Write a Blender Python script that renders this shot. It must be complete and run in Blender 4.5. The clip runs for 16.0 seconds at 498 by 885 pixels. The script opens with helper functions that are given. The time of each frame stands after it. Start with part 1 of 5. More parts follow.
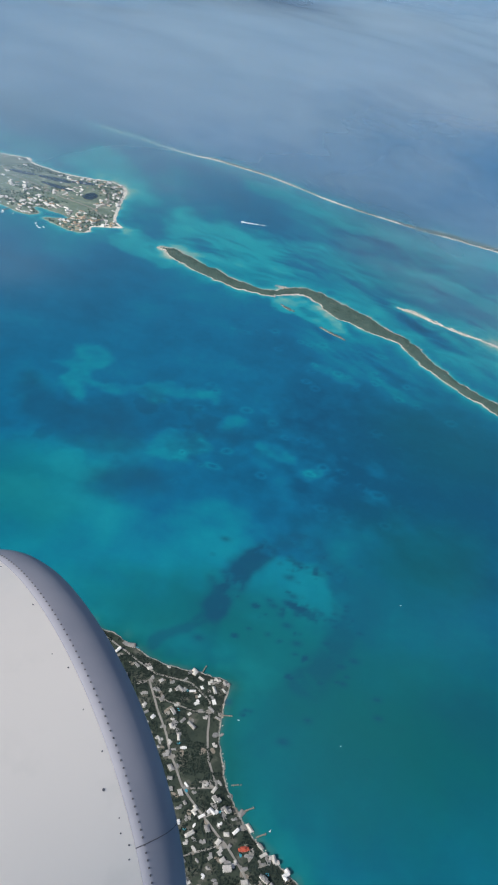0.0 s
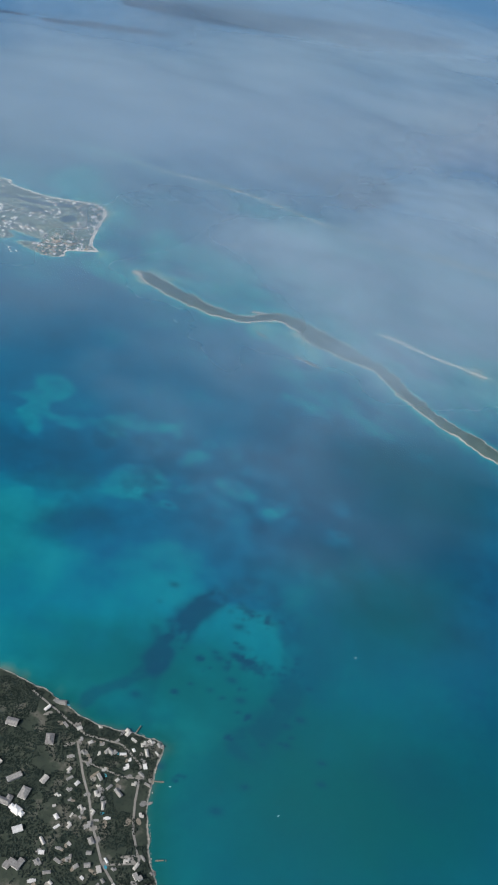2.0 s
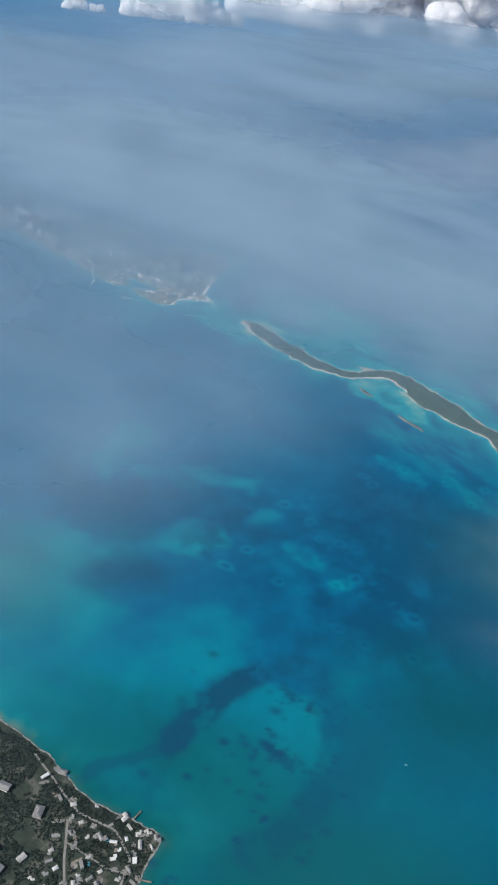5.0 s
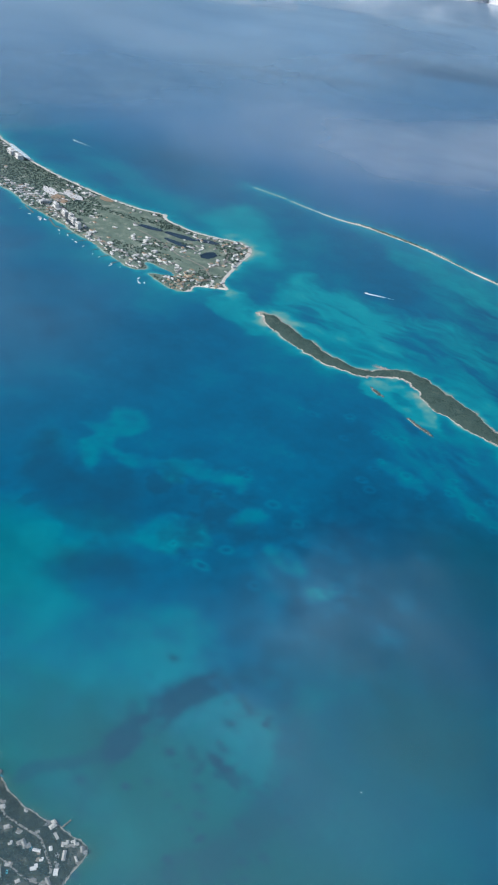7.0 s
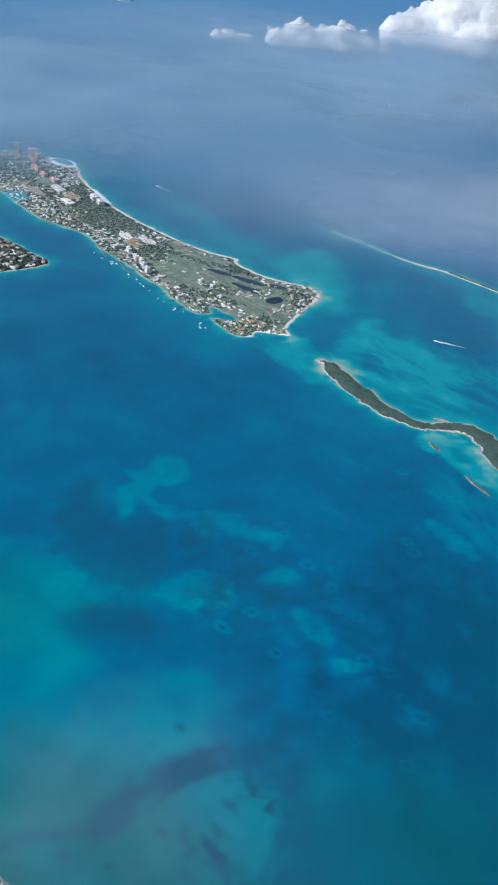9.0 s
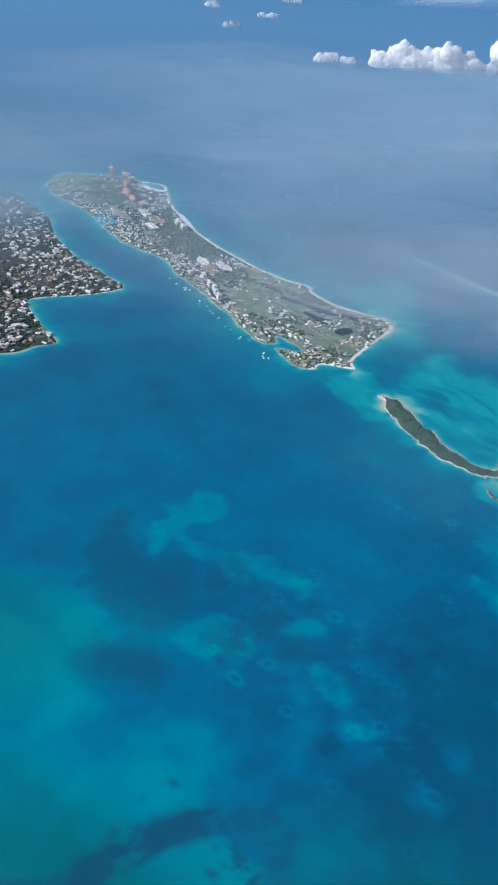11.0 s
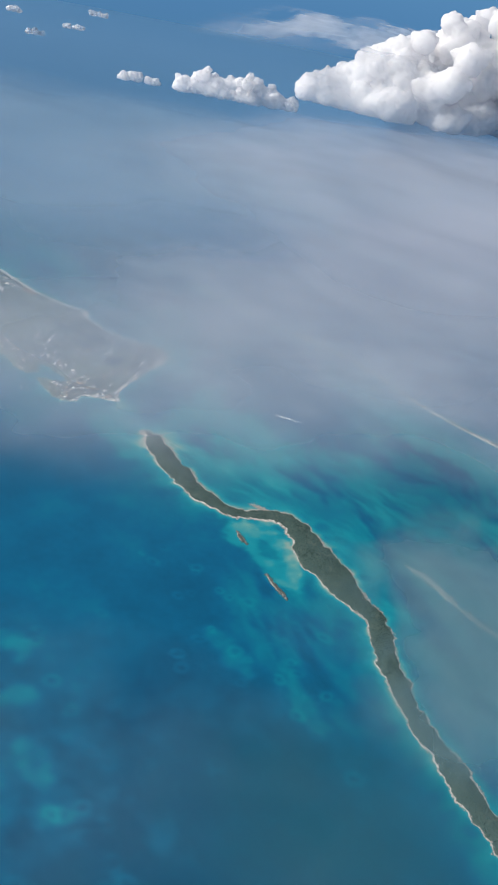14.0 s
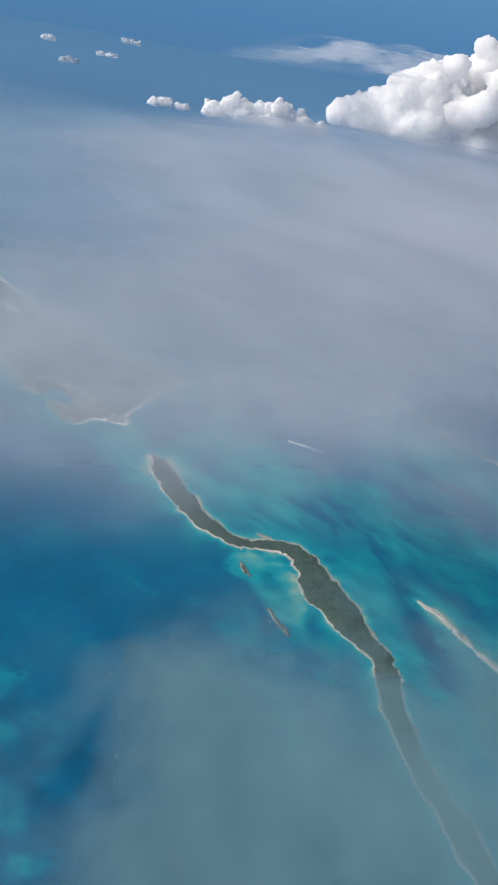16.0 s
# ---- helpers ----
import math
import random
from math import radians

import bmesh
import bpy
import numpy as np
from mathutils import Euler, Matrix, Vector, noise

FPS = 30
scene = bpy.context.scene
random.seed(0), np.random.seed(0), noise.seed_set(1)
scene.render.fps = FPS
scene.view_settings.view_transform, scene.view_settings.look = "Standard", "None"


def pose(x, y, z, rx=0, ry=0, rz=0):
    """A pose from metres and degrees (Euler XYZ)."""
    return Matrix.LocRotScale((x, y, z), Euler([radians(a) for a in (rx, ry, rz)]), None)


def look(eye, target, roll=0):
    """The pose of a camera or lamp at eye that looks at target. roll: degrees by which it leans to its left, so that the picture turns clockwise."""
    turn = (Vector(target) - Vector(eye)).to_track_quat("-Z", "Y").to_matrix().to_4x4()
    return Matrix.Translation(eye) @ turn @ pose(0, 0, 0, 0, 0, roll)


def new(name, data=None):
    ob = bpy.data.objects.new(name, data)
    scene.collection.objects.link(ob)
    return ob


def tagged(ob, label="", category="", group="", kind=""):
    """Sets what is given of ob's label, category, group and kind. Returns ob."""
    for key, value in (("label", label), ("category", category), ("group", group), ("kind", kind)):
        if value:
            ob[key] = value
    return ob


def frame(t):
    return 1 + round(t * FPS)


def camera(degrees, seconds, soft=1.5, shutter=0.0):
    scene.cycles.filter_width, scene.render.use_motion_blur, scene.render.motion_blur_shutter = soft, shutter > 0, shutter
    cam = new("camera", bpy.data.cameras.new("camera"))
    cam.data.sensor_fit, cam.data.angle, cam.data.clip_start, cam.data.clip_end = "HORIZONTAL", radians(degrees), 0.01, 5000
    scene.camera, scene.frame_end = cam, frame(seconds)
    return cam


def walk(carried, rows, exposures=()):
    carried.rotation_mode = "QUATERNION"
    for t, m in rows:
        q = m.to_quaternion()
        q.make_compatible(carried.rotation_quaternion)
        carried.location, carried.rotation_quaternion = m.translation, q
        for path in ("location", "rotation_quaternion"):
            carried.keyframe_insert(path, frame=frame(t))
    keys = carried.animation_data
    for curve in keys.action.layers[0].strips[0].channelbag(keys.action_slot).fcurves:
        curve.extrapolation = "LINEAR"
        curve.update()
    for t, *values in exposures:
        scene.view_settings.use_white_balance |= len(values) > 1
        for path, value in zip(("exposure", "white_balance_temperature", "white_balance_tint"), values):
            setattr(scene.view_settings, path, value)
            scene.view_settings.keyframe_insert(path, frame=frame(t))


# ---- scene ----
cam = camera(34.6, 16.0, 2.1)
PATH = [
    (0, (44.72, 165.38, 296.73), (43.22, 245.89, 237.44), 13.36),
    (0.5, (50.69, 172.85, 301.52), (51.97, 253.05, 241.81), 15.22),
    (1, (57.28, 180.11, 304.05), (58.80, 260.53, 244.63), 15.45),
    (1.5, (64.31, 187.19, 304.82), (63.76, 267.86, 245.74), 14.26),
    (2, (71.60, 194.12, 304.28), (68.16, 275.13, 245.75), 12.89),
    (2.5, (79.00, 200.96, 302.82), (73.42, 282.33, 244.95), 12.22),
    (3, (86.42, 207.75, 300.76), (78.32, 289.32, 243.49), 11.60),
    (3.5, (93.75, 214.53, 298.40), (82.19, 295.66, 241.09), 11.18),
    (4, (100.92, 221.35, 295.97), (82.59, 302.34, 240.25), 11.07),
    (4.2, (103.74, 224.09, 295.02), (83.34, 305.20, 240.20), 9.46),
    (6.3, (131.00, 254.37, 288.15), (103.44, 331.15, 230.30), 9.87),
    (6.5, (133.37, 257.45, 287.90), (105.69, 334.22, 230.12), 9.86),
    (7, (139.15, 265.32, 287.65), (109.74, 341.77, 230.28), 9.50),
    (7.5, (144.72, 273.47, 287.88), (113.45, 349.47, 230.92), 8.85),
    (8, (150.12, 281.90, 288.57), (117.29, 357.55, 232.01), 8.32),
    (8.5, (155.37, 290.62, 289.67), (118.66, 365.54, 234.53), 7.28),
    (9, (160.49, 299.63, 291.10), (118.71, 371.85, 235.98), 6.30),
    (9.2, (162.51, 303.31, 291.74), (118.69, 374.24, 236.53), 5.97),
    (11.3, (183.04, 343.91, 299.52), (129.87, 408.80, 245.09), 4.08),
    (11.5, (184.93, 347.89, 300.20), (133.05, 413.91, 245.90), 4.92),
    (12, (189.58, 357.80, 301.75), (141.48, 427.85, 249.03), 7.29),
    (12.5, (194.09, 367.59, 302.99), (151.82, 442.35, 251.75), 9.98),
    (13, (198.40, 377.17, 303.84), (160.33, 454.58, 253.27), 11.96),
    (13.5, (202.43, 386.38, 304.25), (165.42, 464.34, 253.74), 12.21),
    (14, (206.07, 395.07, 304.18), (168.74, 472.93, 253.75), 11.67),
    (14.5, (209.20, 403.07, 303.58), (169.75, 480.13, 253.54), 10.26),
    (15, (211.65, 410.18, 302.47), (170.99, 486.76, 252.65), 9.66),
    (15.5, (213.24, 416.19, 300.86), (171.79, 492.50, 251.29), 9.25),
    (16, (213.75, 420.85, 298.82), (171.47, 497.35, 250.23), 10.78),
]
EXPOSURES = [(0.0, 0.20, 6500, 10), (1.0, 0.17, 6500, 10), (2.5, 0.0, 6500, 10), (4.0, 0.05, 6400, 10), (6.5, 0.06, 6080, 9), (9.0, 0.10, 5980, 9),
             (11.5, 0.16, 5980, 9), (12.5, 0.06, 6250, 9), (13.5, 0.0, 6500, 10), (16.0, -0.04, 6600, 11)]
walk(cam, [(t, look(eye, target, roll)) for t, eye, target, roll in PATH], EXPOSURES)

# World, sun and sky ------------------------------------------------------
SUN_EL, SUN_AZ = 33.0, 225.0     # degrees above the horizon, compass bearing from +y clockwise
world = bpy.data.worlds.new("sky")
scene.world = world
world.use_nodes = True
wn = world.node_tree.nodes
sky = wn.new("ShaderNodeTexSky")
sky.sky_type = 'NISHITA'
sky.sun_disc = False
sky.sun_elevation, sky.sun_rotation = radians(SUN_EL), radians(SUN_AZ)
sky.dust_density = 1.5
world.node_tree.links.new(sky.outputs[0], wn["Background"].inputs[0])
wn["Background"].inputs[1].default_value = 0.10
sun = new("sun", bpy.data.lights.new("sun", 'SUN'))
sun.data.energy, sun.data.angle, sun.data.color = 4.4, radians(0.5), (1.0, 0.96, 0.9)
sd_x, sd_y = math.sin(radians(SUN_AZ)), math.cos(radians(SUN_AZ))
sun.matrix_world = look((sd_x * 300, sd_y * 300, 300 * math.tan(radians(SUN_EL))), (0, 0, 0))


# Materials ---------------------------------------------------------------
def lin(r, g, b):
    return tuple((c / 12.92 if c <= 0.04045 else ((c + 0.055) / 1.055) ** 2.4) for c in (r / 255, g / 255, b / 255)) + (1,)


class Mat:
    """A node material in the making: node() adds a node, link() joins sockets."""

    def __init__(self, name, rough=0.6, spec=0.4):
        self.m = bpy.data.materials.new(name)
        self.m.use_nodes = True
        self.t = self.m.node_tree
        self.b = self.t.nodes["Principled BSDF"]
        self.out = self.t.nodes["Material Output"]
        self.b.inputs["Roughness"].default_value = rough
        self.b.inputs["Specular IOR Level"].default_value = spec

    def node(self, kind):
        return self.t.nodes.new("ShaderNode" + kind)

    def link(self, a, b):
        self.t.links.new(a, b)

    def noise(self, scale, detail=4.0, coord="Object", rough=0.55, dist=0.0):
        n = self.node("TexNoise")
        n.inputs["Scale"].default_value, n.inputs["Detail"].default_value = scale, detail
        n.inputs["Roughness"].default_value, n.inputs["Distortion"].default_value = rough, dist
        if coord == "World":
            g = self.node("NewGeometry")
            self.link(g.outputs["Position"], n.inputs["Vector"])
        else:
            c = self.node("TexCoord")
            self.link(c.outputs[coord], n.inputs["Vector"])
        return n.outputs[0]

    def ramp(self, value, stops):
        r = self.node("ValToRGB")
        els = r.color_ramp.elements
        while len(els) < len(stops):
            els.new(0.5)
        for e, (p, c) in zip(els, stops):
            e.position, e.color = p, c
        self.link(value, r.inputs[0])
        return r.outputs[0]

    def mix(self, fac, a, b, blend='MIX'):
        n = self.node("Mix")
        n.data_type, n.blend_type = 'RGBA', blend
        for sock, v in ((n.inputs[0], fac), (n.inputs[6], a), (n.inputs[7], b)):
            if isinstance(v, bpy.types.NodeSocket):
                self.link(v, sock)
            else:
                sock.default_value = v
        return n.outputs[2]

    def math(self, op, a, b=0.0, clamp=False):
        n = self.node("Math")
        n.operation, n.use_clamp = op, clamp
        for sock, v in ((n.inputs[0], a), (n.inputs[1], b)):
            if isinstance(v, bpy.types.NodeSocket):
                self.link(v, sock)
            else:
                sock.default_value = v
        return n.outputs[0]

    def smooth(self, value, lo, hi):
        n = self.node("MapRange")
        n.interpolation_type = 'SMOOTHSTEP'
        self.link(value, n.inputs[0])
        n.inputs[1].default_value, n.inputs[2].default_value = lo, hi
        return n.outputs[0]

    def attr(self, name):
        n = self.node("Attribute")
        n.attribute_name = name
        return n.outputs["Fac"]

    def bump(self, height, strength, distance=0.1):
        n = self.node("Bump")
        n.inputs["Strength"].default_value, n.inputs["Distance"].default_value = strength, distance
        self.link(height, n.inputs["Height"])
        self.link(n.outputs[0], self.b.inputs["Normal"])

    def color(self, c):
        if isinstance(c, bpy.types.NodeSocket):
            self.link(c, self.b.inputs["Base Color"])
        else:
            self.b.inputs["Base Color"].default_value = c
        return self


def varied(name, c1, c2, scale, rough=0.7, spec=0.3, bump=0.0, c3=None, each=False):
    """Two-scale mottled paint or stone; each: a tint of its own for every object."""
    m = Mat(name, rough, spec)
    big = m.ramp(m.noise(scale, 5), [(0.35, c1), (0.65, c2)])
    fine = m.noise(scale * 7, 3)
    col = m.mix(m.smooth(fine, 0.55, 0.75), big, c3 or tuple(v * 0.8 for v in c1[:3]) + (1,))
    if each:
        o = m.node("ObjectInfo")
        col = m.mix(1.0, col, m.ramp(o.outputs["Random"], [(0.0, (0.72, 0.72, 0.74, 1)), (1.0, (1, 1, 1, 1))]), 'MULTIPLY')
    m.color(col)
    if bump:
        m.bump(fine, bump, 0.05)
    return m.m


# Sea: the colour of the bed shows through, deep blue to pale turquoise.
def sea_material():
    m = Mat("sea_water", 0.28, 0.5)
    m.b.inputs["IOR"].default_value = 1.33
    depth, weed, silt = m.attr("shallow"), m.attr("weed"), m.attr("silt")
    grain = m.noise(0.035, 6, "World", 0.6)
    fine = m.noise(0.22, 4, "World", 0.6)
    d = m.math('ADD', depth, m.math('MULTIPLY', m.math('SUBTRACT', grain, 0.5), 0.24))
    d = m.math('ADD', d, m.math('MULTIPLY', m.math('SUBTRACT', fine, 0.5), 0.10))
    col = m.ramp(d, [(0.0, (0.003, 0.066, 0.140, 1)), (0.2, (0.003, 0.112, 0.216, 1)), (0.4, (0.003, 0.184, 0.256, 1)),
                     (0.62, (0.008, 0.262, 0.312, 1)), (0.82, (0.10, 0.33, 0.315, 1)), (1.0, (0.28, 0.38, 0.325, 1))])
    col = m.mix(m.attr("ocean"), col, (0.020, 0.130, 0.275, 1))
    # Distance haze painted into the base colour: far water turns paler and greyer.
    col = m.mix(m.attr("far_haze"), col, (0.100, 0.230, 0.385, 1))
    col = m.mix(silt, col, (0.003, 0.094, 0.094, 1))
    col = m.mix(weed, col, (0.006, 0.060, 0.118, 1))
    m.color(col)
    waves = m.noise(0.5, 5, "World", 0.65)
    m.bump(waves, 0.06, 0.5)
    return m.m


SEA = sea_material()


def land_material(name, green1, green2, soil, rock=lin(150, 140, 125)):
    """Ground of an island: wet sand, dry sand, then scrub; the attribute inland counts metres from the water."""
    m = Mat(name, 0.9, 0.2)
    inland, beach = m.attr("inland"), m.attr("beach")
    n1, n2 = m.noise(0.12, 5, "World"), m.noise(0.8, 4, "World")
    wob = m.math('ADD', inland, m.math('MULTIPLY', m.math('SUBTRACT', n2, 0.5), 1.6))
    veg = m.ramp(n1, [(0.3, green1), (0.55, green2), (0.72, soil)])
    veg = m.mix(m.smooth(n2, 0.52, 0.8), veg, tuple(v * 0.7 for v in green1[:3]) + (1,))
    sand = m.mix(n2, lin(202, 195, 182), lin(232, 228, 218))
    bare = m.mix(m.smooth(m.noise(0.3, 4, "World"), 0.5, 0.62), m.mix(n2, rock, lin(182, 178, 168)), lin(112, 114, 108))
    shore = m.mix(beach, bare, sand)
    edge = m.math('SUBTRACT', wob, m.math('ADD', 0.35, m.math('MULTIPLY', beach, 2.0)))
    m.color(m.mix(m.smooth(edge, -0.25, 0.35), shore, veg))
    m.bump(n2, 0.4, 0.3)
    return m.m


SCRUB = land_material("scrub_ground", lin(70, 90, 85), lin(79, 97, 90), lin(94, 106, 98), lin(196, 193, 187))
ISLET = land_material("islet_ground", lin(72, 84, 78), lin(90, 94, 88), lin(98, 102, 99), lin(108, 110, 107))
TOWN = land_material("town_ground", lin(48, 58, 51), lin(62, 70, 60), lin(112, 109, 100))
FAIRWAY = land_material("golf_ground", lin(90, 108, 98), lin(112, 128, 114), lin(150, 154, 142))
SANDBAR = land_material("sandbar_ground", lin(70, 92, 84), lin(98, 112, 100), lin(186, 182, 168))


def leaf_material(name, c1, c2, c3):
    m = Mat(name, 0.85, 0.2)
    g = m.node("NewGeometry")
    leaf = m.mix(m.noise(1.6, 3, "World"), m.ramp(g.outputs["Random Per Island"], [(0.0, c1), (0.6, c2), (1.0, c3)]), tuple(v * 0.6 for v in c1[:3]) + (1,), 'MIX')
    m.color(m.mix(m.smooth(m.noise(0.11, 4, "World", 0.6), 0.38, 0.66), leaf, (0.62, 0.68, 0.66, 1), 'MULTIPLY'))
    m.bump(m.noise(3.0, 3, "World"), 0.6, 0.2)
    return m.m


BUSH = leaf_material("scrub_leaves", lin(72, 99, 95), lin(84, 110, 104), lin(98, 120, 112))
# Darker copy of garden_leaves; its shaded look is put into the colour.
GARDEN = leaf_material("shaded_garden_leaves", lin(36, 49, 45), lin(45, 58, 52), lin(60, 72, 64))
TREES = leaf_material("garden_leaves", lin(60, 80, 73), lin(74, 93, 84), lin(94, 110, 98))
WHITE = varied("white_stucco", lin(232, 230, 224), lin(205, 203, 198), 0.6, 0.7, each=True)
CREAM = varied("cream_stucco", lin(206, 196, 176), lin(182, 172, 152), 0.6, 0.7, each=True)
PINK = varied("coral_stucco", lin(212, 172, 150), lin(196, 154, 134), 0.4, 0.75)
ROOF_WHITE = varied("white_roof", lin(236, 234, 230), lin(212, 210, 206), 0.9, 0.6, each=True)
ROOF_GREY = varied("grey_shingle", lin(160, 158, 154), lin(128, 126, 122), 1.2, 0.8, each=True)
ROOF_PALE = varied("pale_roof", lin(208, 204, 196), lin(178, 174, 166), 1.0, 0.75, each=True)
ROOF_TAN = varied("tan_shingle", lin(182, 160, 132), lin(150, 128, 106), 1.2, 0.8, each=True)
ROOF_RED = varied("red_tile", lin(172, 82, 62), lin(150, 68, 52), 1.0, 0.75)
DARKGLASS = varied("window_glass", lin(40, 52, 60), lin(58, 70, 78), 1.0, 0.15, 0.5)
ASPHALT = varied("pale_road", lin(150, 146, 138), lin(128, 124, 118), 0.4, 0.9)
TIMBER = varied("weathered_timber", lin(150, 140, 126), lin(118, 110, 98), 1.5, 0.8)
FOAM = varied("white_foam", lin(240, 246, 248), lin(205, 222, 228), 0.7, 0.8)
POND = varied("pond_water", lin(26, 44, 58), lin(34, 58, 70), 0.05, 0.15, 0.5)
LAGOON = varied("lagoon_water", lin(60, 140, 160), lin(84, 160, 172), 0.05, 0.2, 0.5)
HULL = varied("white_hull", lin(240, 240, 240), lin(215, 218, 220), 2.0, 0.3)
ROCK_WHITE = varied("bleached_limestone", lin(218, 215, 208), lin(172, 167, 160), 0.5, 0.9, bump=0.5)
ROCK_BROWN = varied("brown_limestone", lin(116, 121, 120), lin(80, 84, 84), 0.5, 0.9, bump=0.5)
ROCK = varied("pale_limestone", lin(188, 181, 173), lin(142, 135, 128), 0.5, 0.9, bump=0.5)


def veil_material(name, tone):
    """Thin mist: white droplets that scatter the light both ways, and see-through where they thin out."""
    m = Mat(name, 1.0, 0.0)
    m.color(tone)
    tr, mx = m.node("BsdfTransparent"), m.node("MixShader")
    tl, half = m.node("BsdfTranslucent"), m.node("MixShader")
    tl.inputs[0].default_value = tone
    half.inputs[0].default_value = 0.55
    m.link(m.b.outputs[0], half.inputs[1])
    m.link(tl.outputs[0], half.inputs[2])
    m.link(m.attr("veil"), mx.inputs[0])
    m.link(tr.outputs[0], mx.inputs[1])
    m.link(half.outputs[0], mx.inputs[2])
    m.link(mx.outputs[0], m.out.inputs[0])
    return m.m


def cumulus_material(name, thin=0.0):
    """Bright droplets that let the light wander about inside the cloud; thin: how much of what lies behind shows through."""
    m = Mat(name, 1.0, 0.0)
    m.color((0.93, 0.92, 0.93, 1))
    tl, mx = m.node("BsdfTranslucent"), m.node("MixShader")
    tl.inputs[0].default_value = (0.93, 0.92, 0.94, 1)
    mx.inputs[0].default_value = 0.35
    m.link(m.b.outputs[0], mx.inputs[1])
    m.link(tl.outputs[0], mx.inputs[2])
    tr, faint = m.node("BsdfTransparent"), m.node("MixShader")
    faint.inputs[0].default_value = thin
    m.link(mx.outputs[0], faint.inputs[1])
    m.link(tr.outputs[0], faint.inputs[2])
    m.link(faint.outputs[0], m.out.inputs[0])
    m.b.inputs["Subsurface Weight"].default_value = 1.0
    m.b.inputs["Subsurface Radius"].default_value = (1.0, 1.0, 1.0)
    m.b.inputs["Subsurface Scale"].default_value = 110.0
    m.bump(m.noise(0.06, 6, "World", 0.65), 0.10, 5.0)
    return m.m


CLOUD, CLOUD_FAINT = cumulus_material("cumulus"), cumulus_material("faint_cumulus", 0.5)

# Builders ----------------------------------------------------------------
def hashed(ix, iy, seed):
    h = (ix.astype(np.int64) * 374761393 + iy.astype(np.int64) * 668265263 + seed * 1442695041) & 0xFFFFFFFF
    h = ((h ^ (h >> 13)) * 1274126177) & 0xFFFFFFFF
    return ((h ^ (h >> 16)) & 0xFFFF) / 65535.0


def vnoise(x, y, seed=0):
    ix, iy = np.floor(x), np.floor(y)
    fx, fy = x - ix, y - iy
    fx, fy = fx * fx * (3 - 2 * fx), fy * fy * (3 - 2 * fy)
    a, b = hashed(ix, iy, seed), hashed(ix + 1, iy, seed)
    c, d = hashed(ix, iy + 1, seed), hashed(ix + 1, iy + 1, seed)
    return (a * (1 - fx) + b * fx) * (1 - fy) + (c * (1 - fx) + d * fx) * fy


def fbm(x, y, size, octaves=4, seed=0):
    total, amp, norm = 0.0, 1.0, 0.0
    for k in range(octaves):
        total = total + amp * vnoise(x / size * 2 ** k + 17.3 * k, y / size * 2 ** k - 9.1 * k, seed + k)
        norm, amp = norm + amp, amp * 0.55
    return total / norm


def closed_curve(pts, n=12):
    """A smooth closed line through the plan's corners."""
    p = np.array(pts, float)
    out = []
    for k in range(len(p)):
        a, b, c, d = p[k - 1], p[k], p[(k + 1) % len(p)], p[(k + 2) % len(p)]
        for u in np.arange(n) / n:
            out.append(0.5 * (2 * b + (c - a) * u + (2 * a - 5 * b + 4 * c - d) * u * u + (3 * b - a - 3 * c + d) * u ** 3))
    return np.array(out)


def ribbon_outline(spine):
    """The outline of a long island from rows of x, y and half its width."""
    s = np.array(spine, float)
    way = np.gradient(s[:, :2], axis=0)
    way /= np.linalg.norm(way, axis=1)[:, None]
    side = np.stack([-way[:, 1], way[:, 0]], 1) * s[:, 2:3]
    return np.concatenate([s[:1, :2] - way[:1] * s[0, 2], s[:, :2] + side, s[-1:, :2] + way[-1:] * s[-1, 2], (s[:, :2] - side)[::-1]])


def shore_distance(x, y, line):
    """Metres inside (plus) or outside (minus) a closed line."""
    shape = x.shape
    x, y = x.ravel(), y.ravel()
    a, b = np.asarray(line, float), np.roll(line, -1, axis=0)
    way = b - a
    square = (way ** 2).sum(1) + 1e-9
    rise = np.where(np.abs(way[:, 1]) > 1e-9, way[:, 1], 1e-9)
    out = np.empty(x.shape)
    block = max(1, 2000000 // len(a))
    for k in range(0, len(x), block):
        px, py = x[k:k + block, None], y[k:k + block, None]
        dx, dy = px - a[:, 0], py - a[:, 1]
        u = np.clip((dx * way[:, 0] + dy * way[:, 1]) / square, 0, 1)
        far = np.sqrt(((dx - u * way[:, 0]) ** 2 + (dy - u * way[:, 1]) ** 2).min(1))
        cross = ((a[:, 1] > py) != (b[:, 1] > py)) & (dx < dy * way[:, 0] / rise)
        out[k:k + block] = far * np.where(cross.sum(1) % 2 == 1, 1, -1)
    return out.reshape(shape)


def mesh_from(name, verts, faces, mat, smooth=False, attrs=()):
    me = bpy.data.meshes.new(name)
    if isinstance(faces, np.ndarray):
        v, n = np.asarray(verts, np.float32), faces.shape[1]
        me.vertices.add(len(v))
        me.vertices.foreach_set("co", v.ravel())
        me.loops.add(faces.size)
        me.loops.foreach_set("vertex_index", faces.astype(np.int32).ravel())
        me.polygons.add(len(faces))
        me.polygons.foreach_set("loop_start", np.arange(0, faces.size, n, dtype=np.int32))
        me.update(calc_edges=True)
    else:
        me.from_pydata([tuple(v) for v in verts], [], [tuple(int(i) for i in f) for f in faces])
    for key, values in attrs:
        me.attributes.new(key, 'FLOAT', 'POINT').data.foreach_set("value", np.asarray(values, np.float32))
    me.materials.append(mat)
    if smooth:
        me.polygons.foreach_set("use_smooth", np.ones(len(me.polygons), bool))
    else:
        me.polygons.foreach_set("use_smooth", np.zeros(len(me.polygons), bool))
    me.update()
    return me


